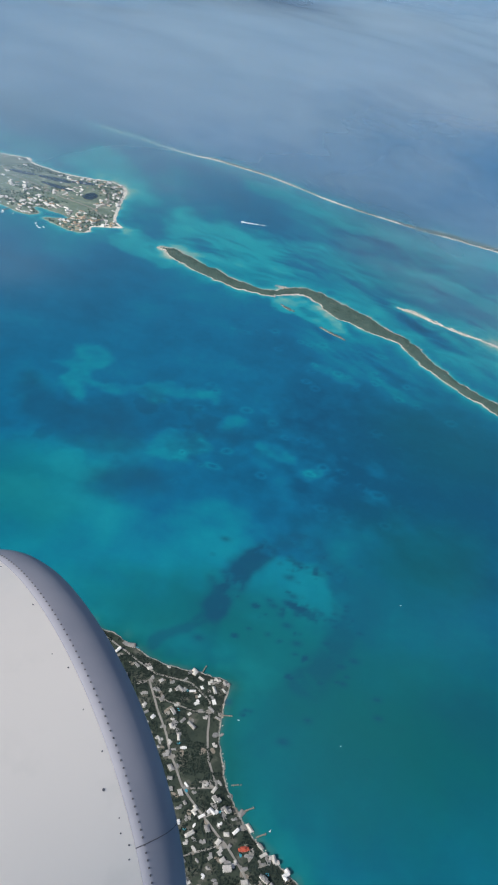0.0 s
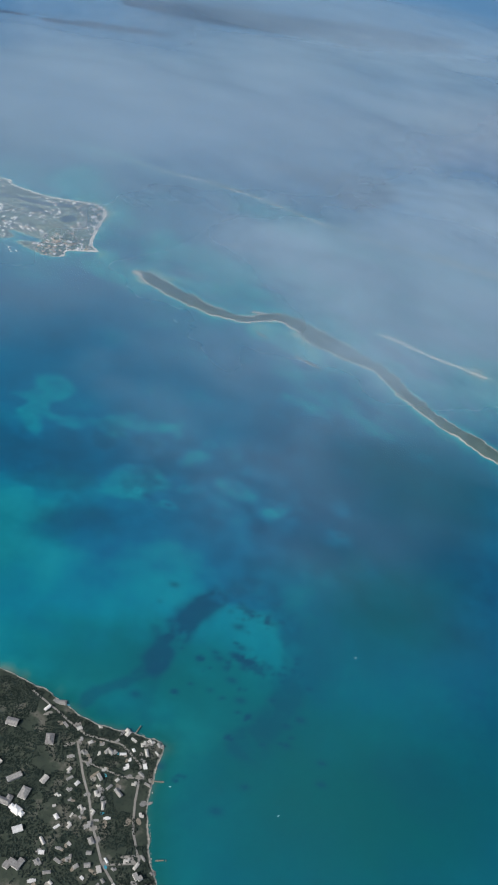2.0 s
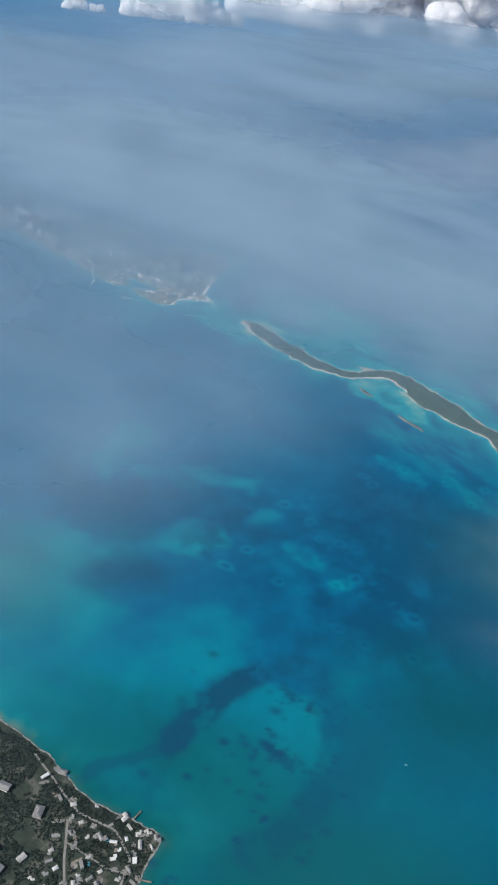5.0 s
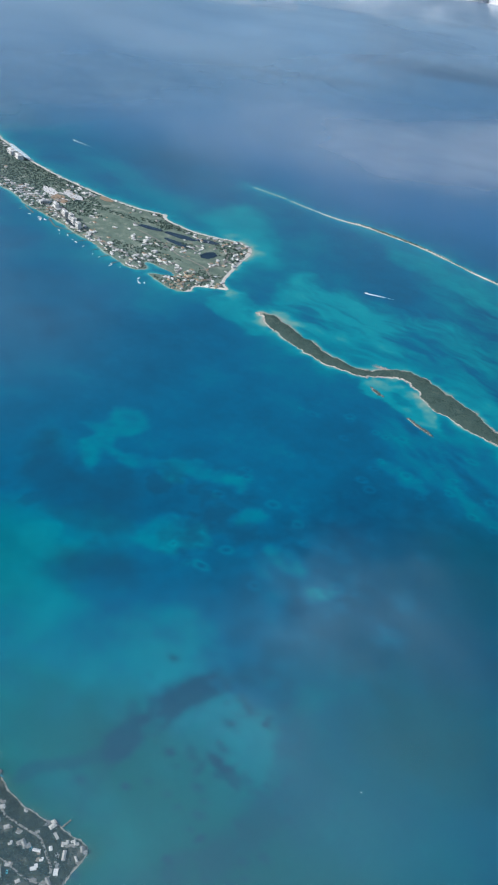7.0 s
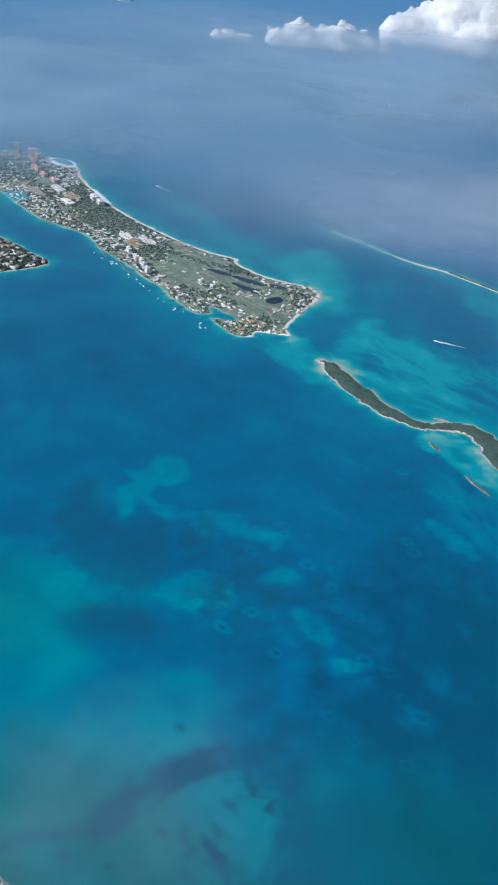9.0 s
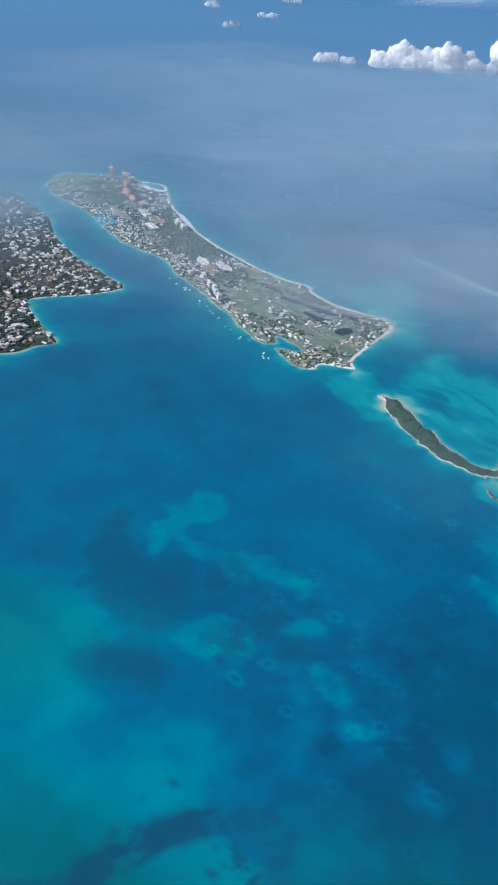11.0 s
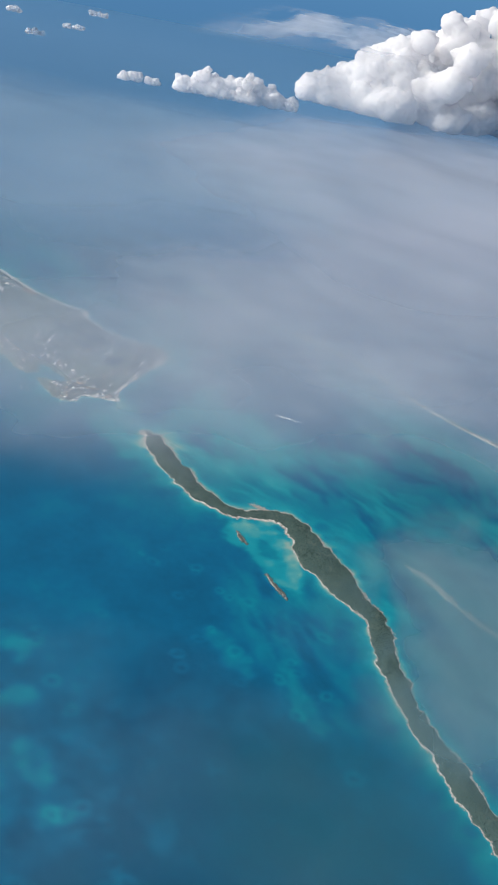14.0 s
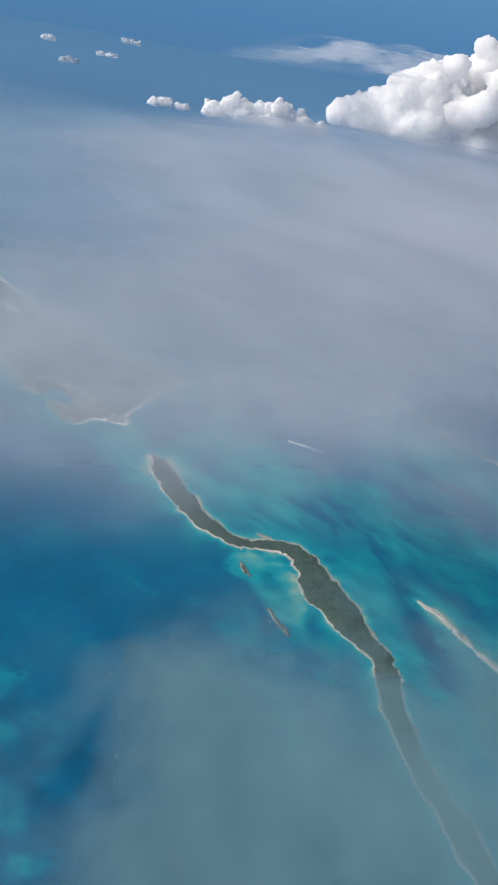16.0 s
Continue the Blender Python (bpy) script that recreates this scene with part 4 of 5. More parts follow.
for (px, py), d in zip(spots, ground_height(spots[:, 0], spots[:, 1], "town")[1]):
    if count >= 1000:
        break
    if d < 2.5 or rng.random() > (0.9 if d < 60 else 0.3) or not free_spot(px, py, 3.0):
        continue
    count += 1
    far_house(px, py, "town", int(rng.integers(0, 5)), rng.uniform(0.5, 1.05), float(rng.uniform(0, 180)), str(rng.choice(["white", "white", "grey", "tan"])), int(rng.choice([1, 2])), int(rng.choice([0, 1, 2])))


def join_far_houses():
    """The houses too far off to pick apart, as one mass."""
    verts, faces, slots, mats, base = [], [], [], [], 0
    for meshes, m in FAR_HOUSES:
        for me in meshes:
            mat = me.materials[0]
            if mat not in mats:
                mats.append(mat)
            verts += [m @ v.co for v in me.vertices]
            for f in me.polygons:
                faces.append([base + i for i in f.vertices])
                slots.append(mats.index(mat))
            base += len(me.vertices)
    me = bpy.data.meshes.new("distant_houses")
    me.from_pydata(verts, [], faces)
    for mat in mats:
        me.materials.append(mat)
    me.polygons.foreach_set("material_index", slots)
    tagged(new("distant_houses", me), "many small white and tan houses far off along the harbour", "houses", kind="stuff")


join_far_houses()

# Paved yards, drives and pools of the suburb.
rng = np.random.default_rng(55)
for k, (px, py, sc) in enumerate(VILLAS + VILLAS_SOUTH):
    a = rng.uniform(0, 2 * np.pi)
    drape("yard", px + math.cos(a) * 2.4, py + math.sin(a) * 2.4, rng.uniform(0.9, 2.2), rng.uniform(0.6, 1.3), rng.uniform(0, 180), "suburb", (ASPHALT, ROOF_GREY, TIMBER)[k % 3], "pale paved yard beside a villa", "yard", 0.10, 100 + k)
    if k % 4 == 1:
        drape("swimming_pool", px - math.cos(a) * 2.6, py - math.sin(a) * 2.6, 0.8, 0.5, rng.uniform(0, 180), "suburb", LAGOON, "small turquoise swimming pool in a garden", "pool", 0.15, 160 + k)
for k, (px, py) in enumerate(GARDENS):
    if k % 2:
        a = rng.uniform(0, 2 * np.pi)
        drape("yard", px + math.cos(a) * 1.3, py + math.sin(a) * 1.3, rng.uniform(0.6, 1.3), rng.uniform(0.4, 0.8), rng.uniform(0, 180), "suburb", (ASPHALT, ROOF_GREY, TIMBER)[k % 3], "pale paved yard beside a villa", "yard", 0.10, 300 + k)
for k in range(16):
    drape("clearing", rng.uniform(0, 90), rng.uniform(300, 385), rng.uniform(1.0, 3.0), rng.uniform(0.5, 1.2), rng.uniform(0, 180), "suburb", (TIMBER, ASPHALT)[k % 2], "bare earth patch between gardens", "clearing", 0.08, 220 + k)

# Trees between the houses.
near_house = np.array(HOUSES_DONE)


def beside_house(x, y):
    out = np.zeros(len(x), bool)
    for k in range(0, len(x), 2000):
        s = slice(k, k + 2000)
        out[s] = (((x[s, None] - near_house[:, 0]) ** 2 + (y[s, None] - near_house[:, 1]) ** 2) < 1.9 ** 2).any(1)
    return out


def on_road(x, y):
    out = beside_house(x, y)
    for (ax, ay), (bx, by) in zip(SUBURB_ROAD, SUBURB_ROAD[1:]):
        dx, dy = bx - ax, by - ay
        u = np.clip(((x - ax) * dx + (y - ay) * dy) / (dx * dx + dy * dy), 0, 1)
        out |= np.hypot(x - ax - u * dx, y - ay - u * dy) < 1.1
    return out


p = scatter("suburb", 90000, (-45, 240), (130, 402), 1.1, 4, on_road)
p = p[fbm(p[:, 0], p[:, 1], 12, 3, 97) > 0.40]
far = scatter("suburb", 16000, (-150, 160), (195, 402), 1.5, 14)
far = far[(far[:, 0] < -44) | (far[:, 0] > 128) | (far[:, 1] < 241)]
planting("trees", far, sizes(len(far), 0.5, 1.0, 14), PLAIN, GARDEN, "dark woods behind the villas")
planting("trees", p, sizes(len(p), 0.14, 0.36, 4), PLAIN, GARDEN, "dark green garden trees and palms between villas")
p = scatter("resort", 42000, (-690, 805), (-130, 1055), lambda x, y: np.where(y > north_shore(x), 5.0, 1.6), 5, beside_house)
golf = (p[:, 0] > -345) & (p[:, 1] < 925 - (p[:, 0] + 150) * 0.1) & (p[:, 1] > 858)
dense = fbm(p[:, 0], p[:, 1], 30, 3, 99)
wood = (p[:, 0] > -482) & (p[:, 0] < -362) & (p[:, 1] > np.maximum(911, 951 - (p[:, 0] + 479) * 0.667))
p = p[np.where(wood, True, np.where(golf, fbm(p[:, 0] * 0.4 + p[:, 1] * 0.3, p[:, 1], 16, 3, 98) > 0.60, dense > np.where(p[:, 0] < -350, 0.34, 0.45)))]
planting("trees", p, sizes(len(p), 0.35, 0.85, 5), PLAIN, TREES, "dark trees on the resort island")
p = scatter("town", 26000, (-690, 570), (-300, 900), 3.0, 6, beside_house)
p = p[fbm(p[:, 0], p[:, 1], 30, 3, 99) > 0.53]
planting("trees", p, sizes(len(p), 0.6, 1.2, 6), PLAIN, TREES, "dark trees of the town across the harbour")


# Hotels ------------------------------------------------------------------
def hotel(x, y, w, d, storeys, turn, mat, label):
    """A slab of storeys with balcony ledges and a roof house."""
    z, _ = ground_height(x, y, "resort")
    ob = thing("hotel", pose(x, y, float(z[0]), 0, 0, turn), label, "hotel", "hotels of the resort island")
    hh = 0.95
    w_ob = part("wall", box(bmesh.new(), -w / 2, -d / 2, -1.2, w / 2, d / 2, storeys * hh), mat, ob)
    n = max(3, int(w / 1.6))
    pane = opening_mesh("window", w / n * 0.62, hh * 0.55, DARKGLASS)
    for s in range(storeys):
        if s:
            part("balcony", box(bmesh.new(), -w / 2 - 0.05, -d / 2 - 0.35, s * hh - 0.06, w / 2 + 0.05, -d / 2 + 0.05, s * hh + 0.06), mat, ob)
        for k in range(n):
            part("window", pane, None, w_ob).matrix_basis = pose(-w / 2 + (k + 0.5) * w / n, -d / 2 - 0.01, s * hh + 0.25)
    part("roof", box(bmesh.new(), -w / 2 - 0.15, -d / 2 - 0.15, storeys * hh, w / 2 + 0.15, d / 2 + 0.15, storeys * hh + 0.3, 0.05), ROOF_WHITE if mat is not PINK else PINK, ob)
    part("roof_house", box(bmesh.new(), -w / 6, -d / 4, storeys * hh + 0.3, w / 6, d / 4, storeys * hh + 1.1), mat, ob)


for px, py, w, d, st, turn in ((-336, 882, 7, 3.5, 5, -28), (-319, 873, 8, 3.4, 5, -28), (-308, 868, 6, 3.2, 6, -28), (-300, 862, 5, 3.2, 6, -28), (-291, 856, 6, 3.4, 6, -28), (-352, 884, 9, 4, 3, 60)):
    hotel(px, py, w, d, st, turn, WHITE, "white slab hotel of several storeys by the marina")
for px, py, w, d, st, turn in ((-664, 1044, 7, 5, 15, 20), (-644, 1052, 12, 6, 10, 20), (-630, 1048, 9, 6, 8, -30)):
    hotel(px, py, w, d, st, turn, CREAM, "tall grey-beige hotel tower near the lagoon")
for px, py, w, d, st, turn in ((-604, 1016, 7, 4.5, 11, 10), (-592, 1008, 12, 4.5, 6, -15), (-570, 998, 14, 4.5, 4, -20), (-546, 991, 12, 4.5, 4, -20)):
    hotel(px, py, w, d, st, turn, PINK, "coral-pink hotel wing among palms")
for px, py, w, d, st, turn in ((-470, 978, 12, 6, 5, -30), (-455, 972, 10, 6, 5, -30), (-520, 972, 24, 8, 3, -20), (-480, 946, 20, 8, 2, -15)):
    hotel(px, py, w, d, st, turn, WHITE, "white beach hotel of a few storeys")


# Jetties, boats and wakes -------------------------------------------------
def pier(x0, y0, x1, y1, width, label):
    d, a = math.hypot(x1 - x0, y1 - y0), math.degrees(math.atan2(y1 - y0, x1 - x0))
    ob = thing("pier", pose(x0, y0, 0, 0, 0, a), label, "pier", "piers along the shores")
    part("deck", box(bmesh.new(), 0, -width / 2, 0.35, d, width / 2, 0.55, 0.03), TIMBER, ob)
    pile = bmesh.new()
    bmesh.ops.create_cone(pile, segments=6, radius1=0.12, radius2=0.12, depth=1.6, cap_ends=True)
    me = bpy.data.meshes.new("pile")
    pile.to_mesh(me)
    pile.free()
    me.materials.append(TIMBER)
    for k in range(max(2, int(d / 3))):
        for s in (-1, 1):
            part("pile", me, None, ob).matrix_basis = pose(1 + k * 3, s * width * 0.42, -0.2)


for row in ((-362, 868, -344, 858, 0.8), (-326, 858, -310, 846, 0.9), (-310, 846, -296, 848, 0.9), (-250, 832, -254, 826, 0.5), (-236, 826, -240, 819, 0.5), (-222, 821, -225, 814, 0.5),
            (-270, 840, -274, 833, 0.5), (-287, 847, -291, 840, 0.5), (-176, 827, -180, 824, 0.5), (-400, 720, -388, 722, 0.7), (-330, 690, -316, 688, 1.4), (-402, 740, -392, 744, 0.7)):
    pier(*row, "narrow grey timber jetty over clear water")
for row in ((73, 333, 76, 335, 0.5), (79, 324, 82, 326, 0.5), (66, 342, 69, 343, 0.4), (56, 372, 61, 373, 0.5), (44, 391, 45, 395, 0.4)):
    pier(*row, "small timber jetty below a villa")


def boat_mesh():
    """A pointed hull with a raised bow."""
    bm = bmesh.new()
    rows = []
    for x, w, z in ((-1.5, 0.5, 0.42), (-0.6, 0.58, 0.44), (0.5, 0.5, 0.5), (1.2, 0.26, 0.58), (1.7, 0.02, 0.66)):
        rows.append([bm.verts.new(c) for c in ((x, -w, z), (x, -w * 0.6, -0.1), (x, w * 0.6, -0.1), (x, w, z))])
    for a, b in zip(rows, rows[1:]):
        for k in range(3):
            bm.faces.new((a[k], a[k + 1], b[k + 1], b[k]))
        bm.faces.new((a[3], a[0], b[0], b[3]))
    bm.faces.new(rows[0])
    bmesh.ops.recalc_face_normals(bm, faces=bm.faces)
    me = bpy.data.meshes.new("hull")
    bm.to_mesh(me)
    bm.free()
    me.materials.append(HULL)
    return me


BOAT = boat_mesh()


def boat(x, y, turn, scale, label):
    ob = thing("boat", pose(x, y, 0.05, 0, 0, turn) @ Matrix.Diagonal((scale, scale, scale, 1)), label, "boat", "boats on the water")
    part("hull", BOAT, None, ob)
    part("cabin", box(bmesh.new(), -0.7, -0.32, 0.4, 0.3, 0.32, 0.85, 0.06), HULL, ob)
    part("windscreen", box(bmesh.new(), 0.3, -0.3, 0.5, 0.36, 0.3, 0.78), DARKGLASS, ob)


def wake(x, y, turn, length, width, label):
    """Churned foam that widens and breaks up behind a boat."""
    rng2 = np.random.default_rng(int(length * 10))
    verts, faces = [], []
    for k in range(160):
        u = rng2.random() ** 1.6
        w = width * (0.35 + 0.9 * u) * (1 - 0.5 * u)
        px, py, r = -u * length, rng2.normal(0, 0.4) * w, width * (0.30 * (1 - u) + 0.07) * rng2.uniform(0.6, 1.3)
        n = len(verts)
        a0 = rng2.uniform(0, 6)
        verts += [(px + r * 2.2 * math.cos(a0 + t * math.pi / 3), py + r * math.sin(a0 + t * math.pi / 3), 0.06 + 0.0004 * k) for t in range(6)]
        faces.append(tuple(range(n, n + 6)))
    ob = new("wake", mesh_from("wake", verts, faces, FOAM))
    ob.matrix_world = pose(x, y, 0, 0, 0, turn)
    tagged(ob, label, "foam", kind="stuff")


boat(-25, 919, 194, 1.1, "small white motorboat under way on turquoise water")
wake(-25, 919, 194, 26, 1.8, "white foam wake behind a motorboat")
boat(-462, 1081, 170, 1.0, "small white motorboat off the north beach")
wake(-462, 1081, 170, 30, 1.4, "thin white wake off the north beach")
for px, py, turn in ((109, 372, 40), (135, 462, 10), (84, 328, 60), (64, 372, 0)):
    boat(px, py, turn, 0.3, "tiny white moored boat on green water")
for _ in range(24):
    px, py = rng.uniform(-365, -180), 0
    py = 872 + (px + 365) * -0.36 - rng.uniform(5, 12)
    if float(ground_height(px, py, "resort")[1][0]) < -1.5:
        boat(px, py, rng.uniform(0, 360), rng.uniform(0.6, 1.0), "white yacht moored beside the jetties")


# Clouds ------------------------------------------------------------------
MIST = veil_material("mist", (0.46, 0.61, 0.74, 1))
MIST_GREY = veil_material("grey_mist", (0.67, 0.71, 0.79, 1))
MIST_WHITE = veil_material("white_mist", (0.88, 0.90, 0.93, 1))
MIST_TEAL = veil_material("teal_mist", (0.25, 0.42, 0.47, 1))
MIST_BLUE = veil_material("bluish_mist", (0.35, 0.56, 0.62, 1))


def mist_sheet(name, cx, cy, rx, ry, turn, z, depth, mat, label, seed, torn=0.8, edge=1.5, drawn=1.0):
    """A soft sheet of mist: thick in its middle, torn and thin towards its rim. depth: how much light it stops there; drawn: how far its tatters are drawn out along its second axis."""
    c, s = math.cos(radians(turn)), math.sin(radians(turn))
    small = min(rx, ry)
    step = small / 26
    a, b = np.arange(-1.7 * rx, 1.7 * rx + step, step), np.arange(-1.7 * ry, 1.7 * ry + step, step)
    u, v = np.meshgrid(a, b, indexing="ij")
    x, y = cx + u * c - v * s, cy + u * s + v * c
    nx, ny = cx + u * c - v / drawn * s, cy + u * s + v / drawn * c
    du = (fbm(nx, ny, small * 0.7, 4, seed) - 0.5) * small * 0.8
    dv = (fbm(nx, ny, small * 0.7, 4, seed + 50) - 0.5) * small * 0.8 * drawn
    body = np.exp(-(((u + du) / rx) ** 2 + ((v + dv) / ry) ** 2) ** edge)
    rag = fbm(nx + du * 0.6, ny + dv / drawn * 0.6, small * 0.6, 5, seed + 9)
    tau = depth * body * np.clip(1 + torn * (1.25 - 0.75 * body) * (rag - 0.5) * 3.2, 0, 2.2)
    rim = np.maximum(np.abs(u) / (1.7 * rx), np.abs(v) / (1.7 * ry))
    tau *= np.clip((1 - rim) * 4, 0, 1) ** 2
    height = z + (fbm(x, y, small * 0.8, 3, seed + 70) - 0.5) * small * 0.08
    verts = np.stack([x.ravel(), y.ravel(), height.ravel()], 1)
    me = mesh_from(name, verts, grid_faces(len(a), len(b)), mat, True, (("veil", 1 - np.exp(-tau.ravel())),))
    return tagged(new(name, me), label, "cloud")


# Broad banks out over the sea, then the nearer patches that the flight passes: place, half axes, turn, height and depth.
for k, row in enumerate(((-70, 741, 177, 68, 107, 188, 0.37), (58, 565, 76, 113, 128, 258, 0.92), (89, 663, 61, 127, 152, 228.5, 0.77),
                         (187, 603, 43, 151, 134, 231, 1.7), (170, 546, 60, 43, 94, 276, 1.8), (188, 526, 21, 75, 163, 273, 1.9))):
    mist_sheet("cloud_bank", *row, MIST if k < 3 else MIST_GREY, "broad grey-white bank of thin cloud over the sea", 300 + 7 * k, 0.16)
for k, row in enumerate(((11, 293, 168, 41, 58.5, 269, 1.3), (57, 305, 50, 22, 108, 257.7, 0.55), (67, 344, 58, 14.3, 72, 263.7, 0.8), (98, 277, 21.6, 12.9, 161, 278, 2.6),
                         (84, 250, 15.6, 18, 70, 281, 1.8))):
    mist_sheet("mist_patch", *row, MIST, "soft grey patch of mist below the flight path", 400 + 7 * k, 0.4 if k == 0 else 0.8)
mist_sheet("mist_patch", 141, 258, 13.4, 13.2, 102, 276, 0.42, MIST_BLUE, "faint bluish veil of mist above dark water", 441)
mist_sheet("mist_patch", 134, 327, 13.3, 18.5, 146, 222, 0.28, MIST_BLUE, "faint wisp of mist above dark water", 451)
mist_sheet("mist_patch", 188, 436, 54, 13.2, 18, 241, 0.11, MIST_BLUE, "faint low mist above teal water", 471)
mist_sheet("mist_patch", 208.5, 446, 14.9, 11.8, 55, 267.5, 1.5, MIST_TEAL, "low ragged puff of pale mist above dark water", 461, 1.4, 2.2)
mist_sheet("mist_patch", 171, 407.5, 7.5, 3.4, 38, 260, 0.32, MIST_BLUE, "thin torn wisp of mist", 481, 1.6)


def cumulus(name, cx, cy, base, along, tops, size, count, label, seed, mat=CLOUD):
    """A heap of billows over a flat base. along: half its length, across the view; tops: heights from one end to the other."""
    rng3 = np.random.default_rng(seed)
    bm = bmesh.new()
    bmesh.ops.create_icosphere(bm, subdivisions=2, radius=1)
    bm.verts.ensure_lookup_table()
    ball = np.array([v.co[:] for v in bm.verts])
    tri = np.array([[v.index for v in f.verts] for f in bm.faces])
    bm.free()
    heart = []
    for k in range(count):
        u = rng3.uniform(-1, 1)
        top = np.interp((u + 1) / 2, np.linspace(0, 1, len(tops)), tops)
        lift = top * rng3.random() ** 0.8
        r = size * rng3.uniform(0.6, 1.1) * (1.0 - 0.45 * lift / max(tops))
        r = min(r, 0.9 * top + 2)
        heart.append((np.array([u * along, rng3.normal(0, 0.22) * max(top, size), max(0.25 * r, lift - r)]), r))
    lumps, last = list(heart), heart
    for share, much in ((0.5, 4), (0.45, 3)):
        grown = []
        for c, r in last:
            for _ in range(much):
                n = rng3.normal(0, 1, 3)
                n[2] = abs(n[2]) * 0.9
                n /= np.linalg.norm(n)
                grown.append((c + n * r * 0.88, r * share * rng3.uniform(0.6, 1.15)))
        lumps += grown
        last = grown
    verts, faces, total = [], [], 0
    for c, r in lumps:
        p3 = ball * r + c
        p3[:, 2] = np.where(p3[:, 2] < 0, p3[:, 2] * 0.12, p3[:, 2])
        verts.append(p3)
        faces.append(tri + total)
        total += len(p3)
    me = mesh_from(name, np.concatenate(verts), np.concatenate(faces), mat, True)
    ob = new(name, me)
    ob.matrix_world = pose(cx, cy, base, 0, 0, 31)
    tagged(ob, label, "cloud")
    melt = ob.modifiers.new("melt", 'REMESH')
    melt.mode, melt.voxel_size, melt.use_smooth_shade = 'VOXEL', size * 0.07, True
    ease = ob.modifiers.new("ease", 'SMOOTH')
    ease.factor, ease.iterations = 0.5, 8
    for grain, push in ((0.8, 0.26), (0.35, 0.18), (0.15, 0.08)):
        tex = bpy.data.textures.new("billow", 'CLOUDS')
        tex.noise_scale, tex.noise_depth, tex.noise_type = size * grain, 3, 'SOFT_NOISE'
        lift_mod = ob.modifiers.new("billow", 'DISPLACE')
        lift_mod.texture, lift_mod.strength, lift_mod.mid_level, lift_mod.texture_coords = tex, size * push, 0.5, 'LOCAL'


cumulus("cumulus_cloud", -548, 1645, 108, 95, (14, 40, 30, 46, 36, 10), 17, 70, "row of small bright white cumulus heaps", 1)
cumulus("cumulus_cloud", -310, 2110, 100, 310, (20, 120, 212, 222, 216, 210), 42, 300, "large bright white cumulus cloud with billowing top", 2)
cumulus("cumulus_cloud", -700, 1580, 104, 34, (8, 22, 10, 4), 11, 12, "small ragged white cumulus puff", 3)
for k, (px, py, pz, half, top) in enumerate(((-1008, 1580, 160, 15, 10), (-973, 1614, 128, 17, 14), (-925, 1658, 148, 18, 14), (-894, 1685, 176, 15, 9))):
    cumulus("cumulus_cloud", px, py, pz, half, (top * 0.4, top, top * 0.5), 8, 6, "small faint white cumulus puff", 4 + k, CLOUD_FAINT)
mist_sheet("high_cloud", -745, 2370, 150, 620, 24, 212, 1.0, MIST_WHITE, "torn sheet of thin pale cloud near the horizon", 501, 1.5, 1.2, 8.0)
mist_sheet("high_cloud", -700, 2880, 150, 620, 22, 222, 1.6, MIST_WHITE, "torn sheet of thin white cloud above the cumulus", 511, 1.5, 1.2, 8.0)


# Engine of the aeroplane -------------------------------------------------
PAINT = varied("white_cowl_paint", lin(214, 209, 204), lin(211, 206, 201), 0.8, 0.5, 0.3, c3=lin(208, 204, 199))
LIP = Mat("grey_lip_metal", 0.7, 0.25)
LIP.b.inputs["Metallic"].default_value = 0.0
LIP.color(LIP.mix(LIP.smooth(LIP.noise(2.2, 5), 0.35, 0.75), lin(140, 141, 151), lin(126, 129, 141)))
LIP = LIP.m
DARK = varied("dark_fastener", lin(86, 86, 92), lin(70, 70, 76), 3.0, 0.6)


def ring_mesh(name, profile, mat, segments=128):
    """A body turned about the x axis; profile: rows of place along it and radius."""
    verts = [(s, r * math.cos(2 * math.pi * k / segments), r * math.sin(2 * math.pi * k / segments)) for s, r in profile for k in range(segments)]
    faces = [(j * segments + k, j * segments + (k + 1) % segments, (j + 1) * segments + (k + 1) % segments, (j + 1) * segments + k)
             for j in range(len(profile) - 1) for k in range(segments)]
    return mesh_from(name, verts, faces, mat, True)


def cowl_radius(s):
    return float(np.interp(s, [-4.2, -3.4, -2.6, -2, -1.4, -0.8, -0.4, 0], [0.82, 0.95, 1.05, 1.085, 1.085, 1.06, 1.032, 1.0]))


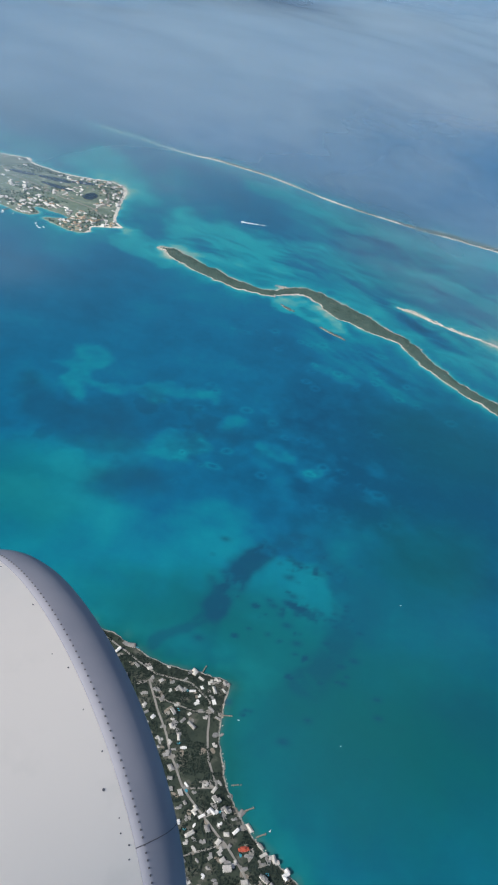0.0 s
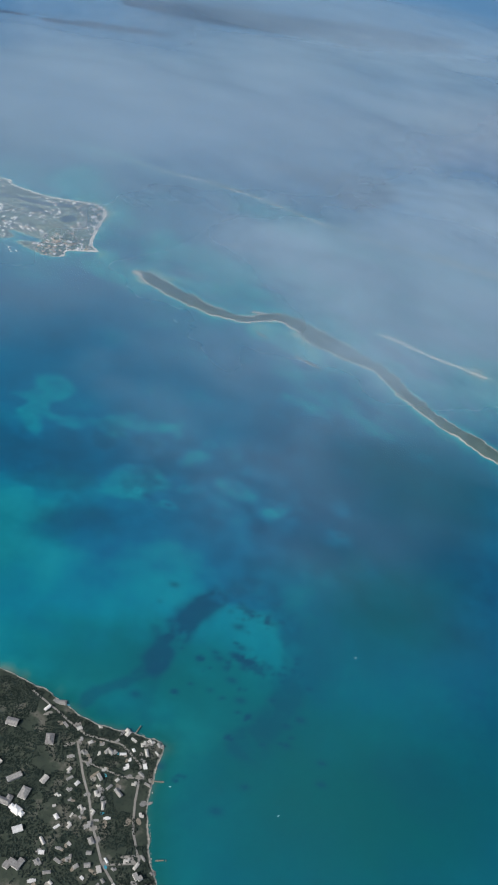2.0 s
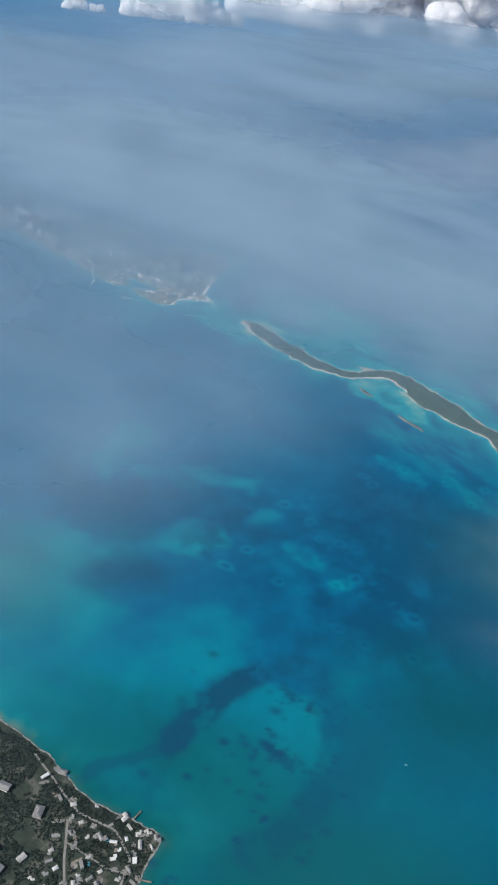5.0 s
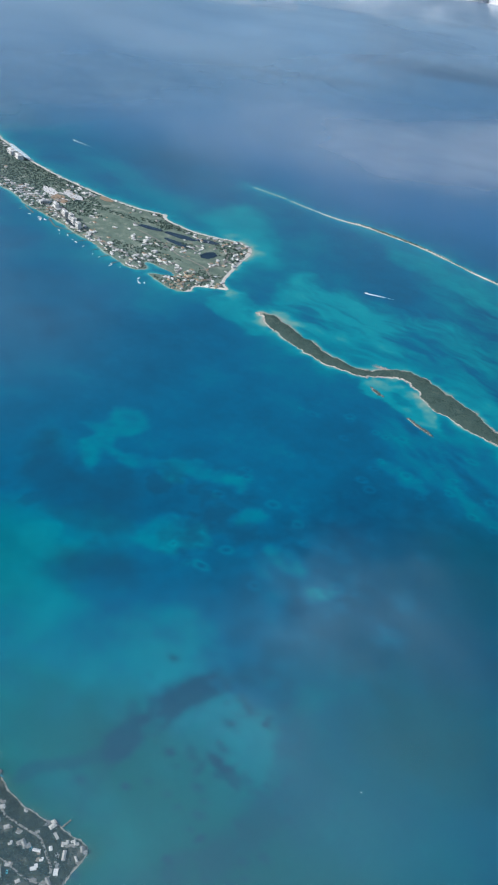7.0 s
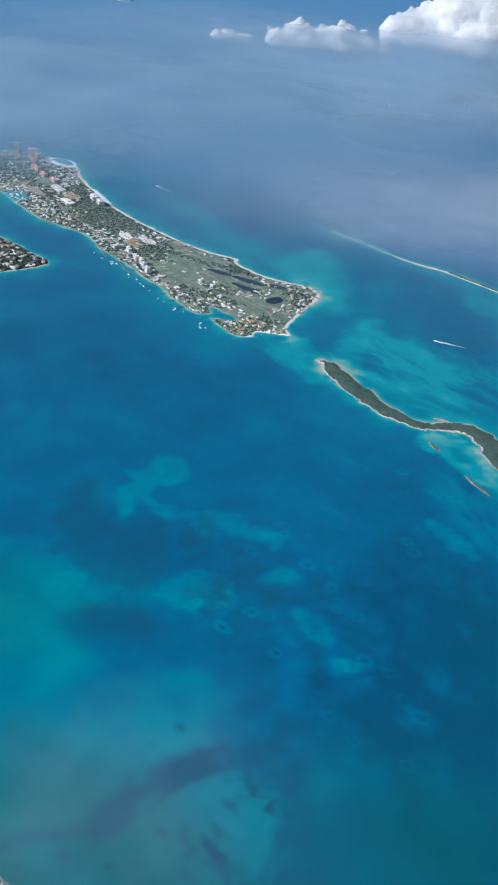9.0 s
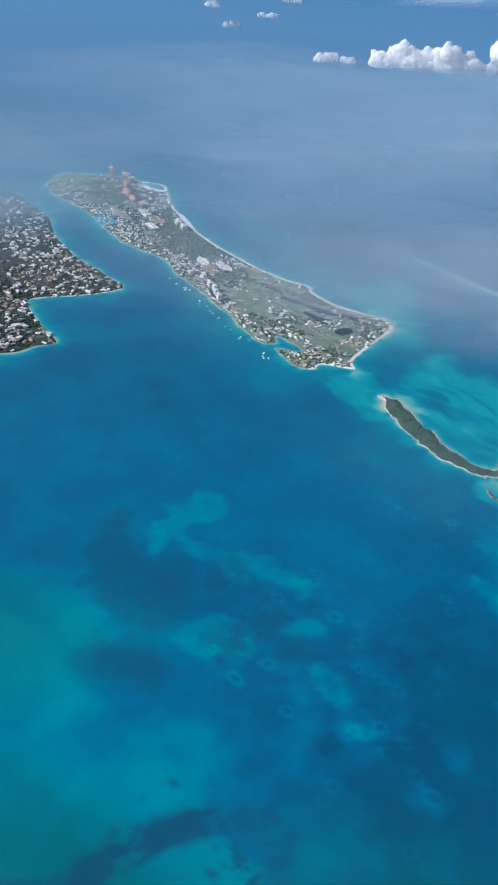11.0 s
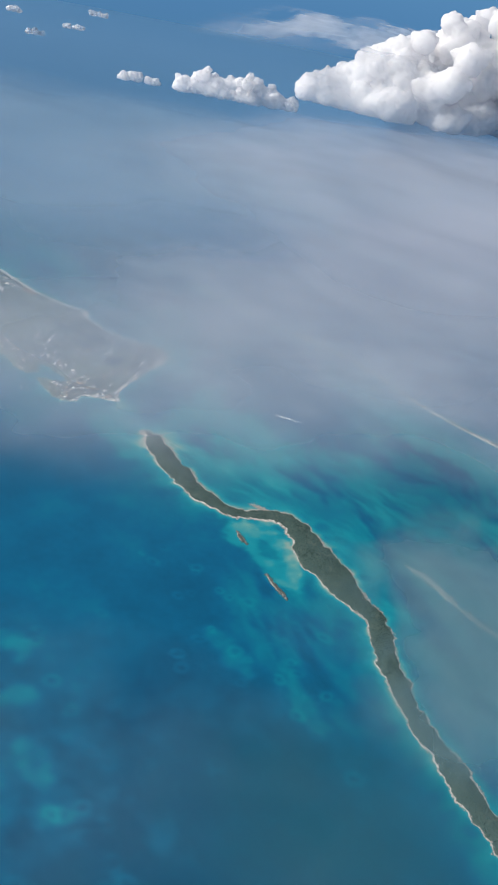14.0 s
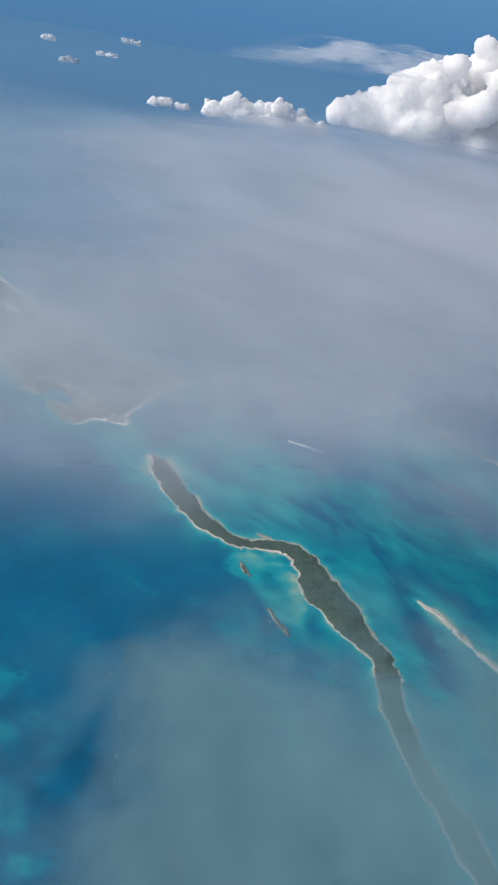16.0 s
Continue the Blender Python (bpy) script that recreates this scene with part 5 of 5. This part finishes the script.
def engine_nacelle(m, size):
    ob = thing("engine_nacelle", m @ Matrix.Diagonal((size, size, size, 1)), "white jet engine nacelle with a riveted grey metal intake lip", "engine")
    outer = [(s, cowl_radius(s)) for s in np.linspace(-4.2, -0.0008, 60)]
    cowl = part("cowl", ring_mesh("cowl", outer, PAINT), None, ob, "smooth white painted cowl")
    nose = [(0.0, 0.996), (0.0, 1.0), (0.04, 0.997), (0.08, 0.991), (0.12, 0.980), (0.155, 0.962), (0.184, 0.936), (0.204, 0.90), (0.214, 0.855), (0.205, 0.81), (0.16, 0.775), (0.05, 0.745), (-0.3, 0.735), (-1.2, 0.75)]
    lip = part("intake_lip", ring_mesh("intake_lip", nose, LIP), None, ob, "grey metal intake lip with light scuffs")
    part("fan_spinner", ring_mesh("fan_spinner", [(-0.7, 0.01), (-0.8, 0.12), (-1.0, 0.24), (-1.15, 0.30), (-1.2, 0.75)], DARK), None, ob)
    rivets, dots = bmesh.new(), bmesh.new()
    for k in range(260):
        a = 2 * math.pi * k / 260
        for s, r in ((0.03, 0.9985), (-0.02, 1.0015)):
            if s < 0 and k % 12:
                continue
            bmesh.ops.create_cone(rivets, segments=6, radius1=0.0036, radius2=0.003, depth=0.002, cap_ends=True,
                                  matrix=Matrix.Translation((s, r * math.cos(a), r * math.sin(a))) @ pose(0, 0, 0, math.degrees(a) - 90, 0, 0))
    tagged(part("rivets", rivets, DARK, lip, "fine row of dark rivets along the seam"), kind="stuff")
    for s, deg, r in FASTENERS:
        a, rad = radians(deg), cowl_radius(s)
        bmesh.ops.create_cone(dots, segments=10, radius1=r * 0.6, radius2=r * 0.5, depth=0.002, cap_ends=True,
                              matrix=Matrix.Translation((s, rad * math.cos(a), rad * math.sin(a))) @ pose(0, 0, 0, deg - 90, 0, 0))
    tagged(part("fasteners", dots, DARK, cowl, "scattered dark flush fasteners"), kind="stuff")
    seam = bmesh.new()
    rows = []
    for s, r in nose[1:9]:
        a0 = radians(LIP_JOINT) + 0.10 * s
        rows.append([seam.verts.new((s, (r + 0.0015) * math.cos(a0 + e), (r + 0.0015) * math.sin(a0 + e))) for e in (-0.0014, 0.0014)])
    for a, b in zip(rows, rows[1:]):
        seam.faces.new((a[0], a[1], b[1], b[0]))
    part("panel_joint", seam, DARK, lip, "thin dark joint across the lip")
    vent = bmesh.new()
    s0, a0 = VENT
    for ds, da, w, h in ((0.0, 0.0, 0.13, 0.009), (-0.065, -0.015, 0.010, 0.035)):
        rad = cowl_radius(s0 + ds)
        t = bmesh.ops.create_cube(vent, size=1)["verts"]
        bmesh.ops.transform(vent, verts=t, matrix=Matrix.Translation((s0 + ds, rad * math.cos(radians(a0) + da), rad * math.sin(radians(a0) + da))) @ pose(0, 0, 0, a0 - 90, 0, 0) @ Matrix.Diagonal((w, h, 0.008, 1)))
    part("drain_vent", vent, DARK, cowl, "small dark folded vent on the cowl")


FASTENERS = [(-0.054, 122.4, 0.009), (-0.038, 130.4, 0.005), (-0.03, 135.2, 0.005), (-0.03, 127.9, 0.004), (-0.03, 108.2, 0.004), (-0.022, 140.7, 0.006), (-0.05, 96, 0.004), (-0.04, 150, 0.006)]
LIP_JOINT, VENT = 134.0, (-0.52, 117.0)
along, across = Vector((0.7170, 0.6919, -0.0843)).normalized(), Vector((-0.6944, 0.7196, 0.0)).normalized()
above = along.cross(across)
turned = Matrix((along, across, above)).transposed().to_4x4()
engine_nacelle(Matrix.Translation((44.0006, 167.3929, 292.8493)) @ turned, 1.2)
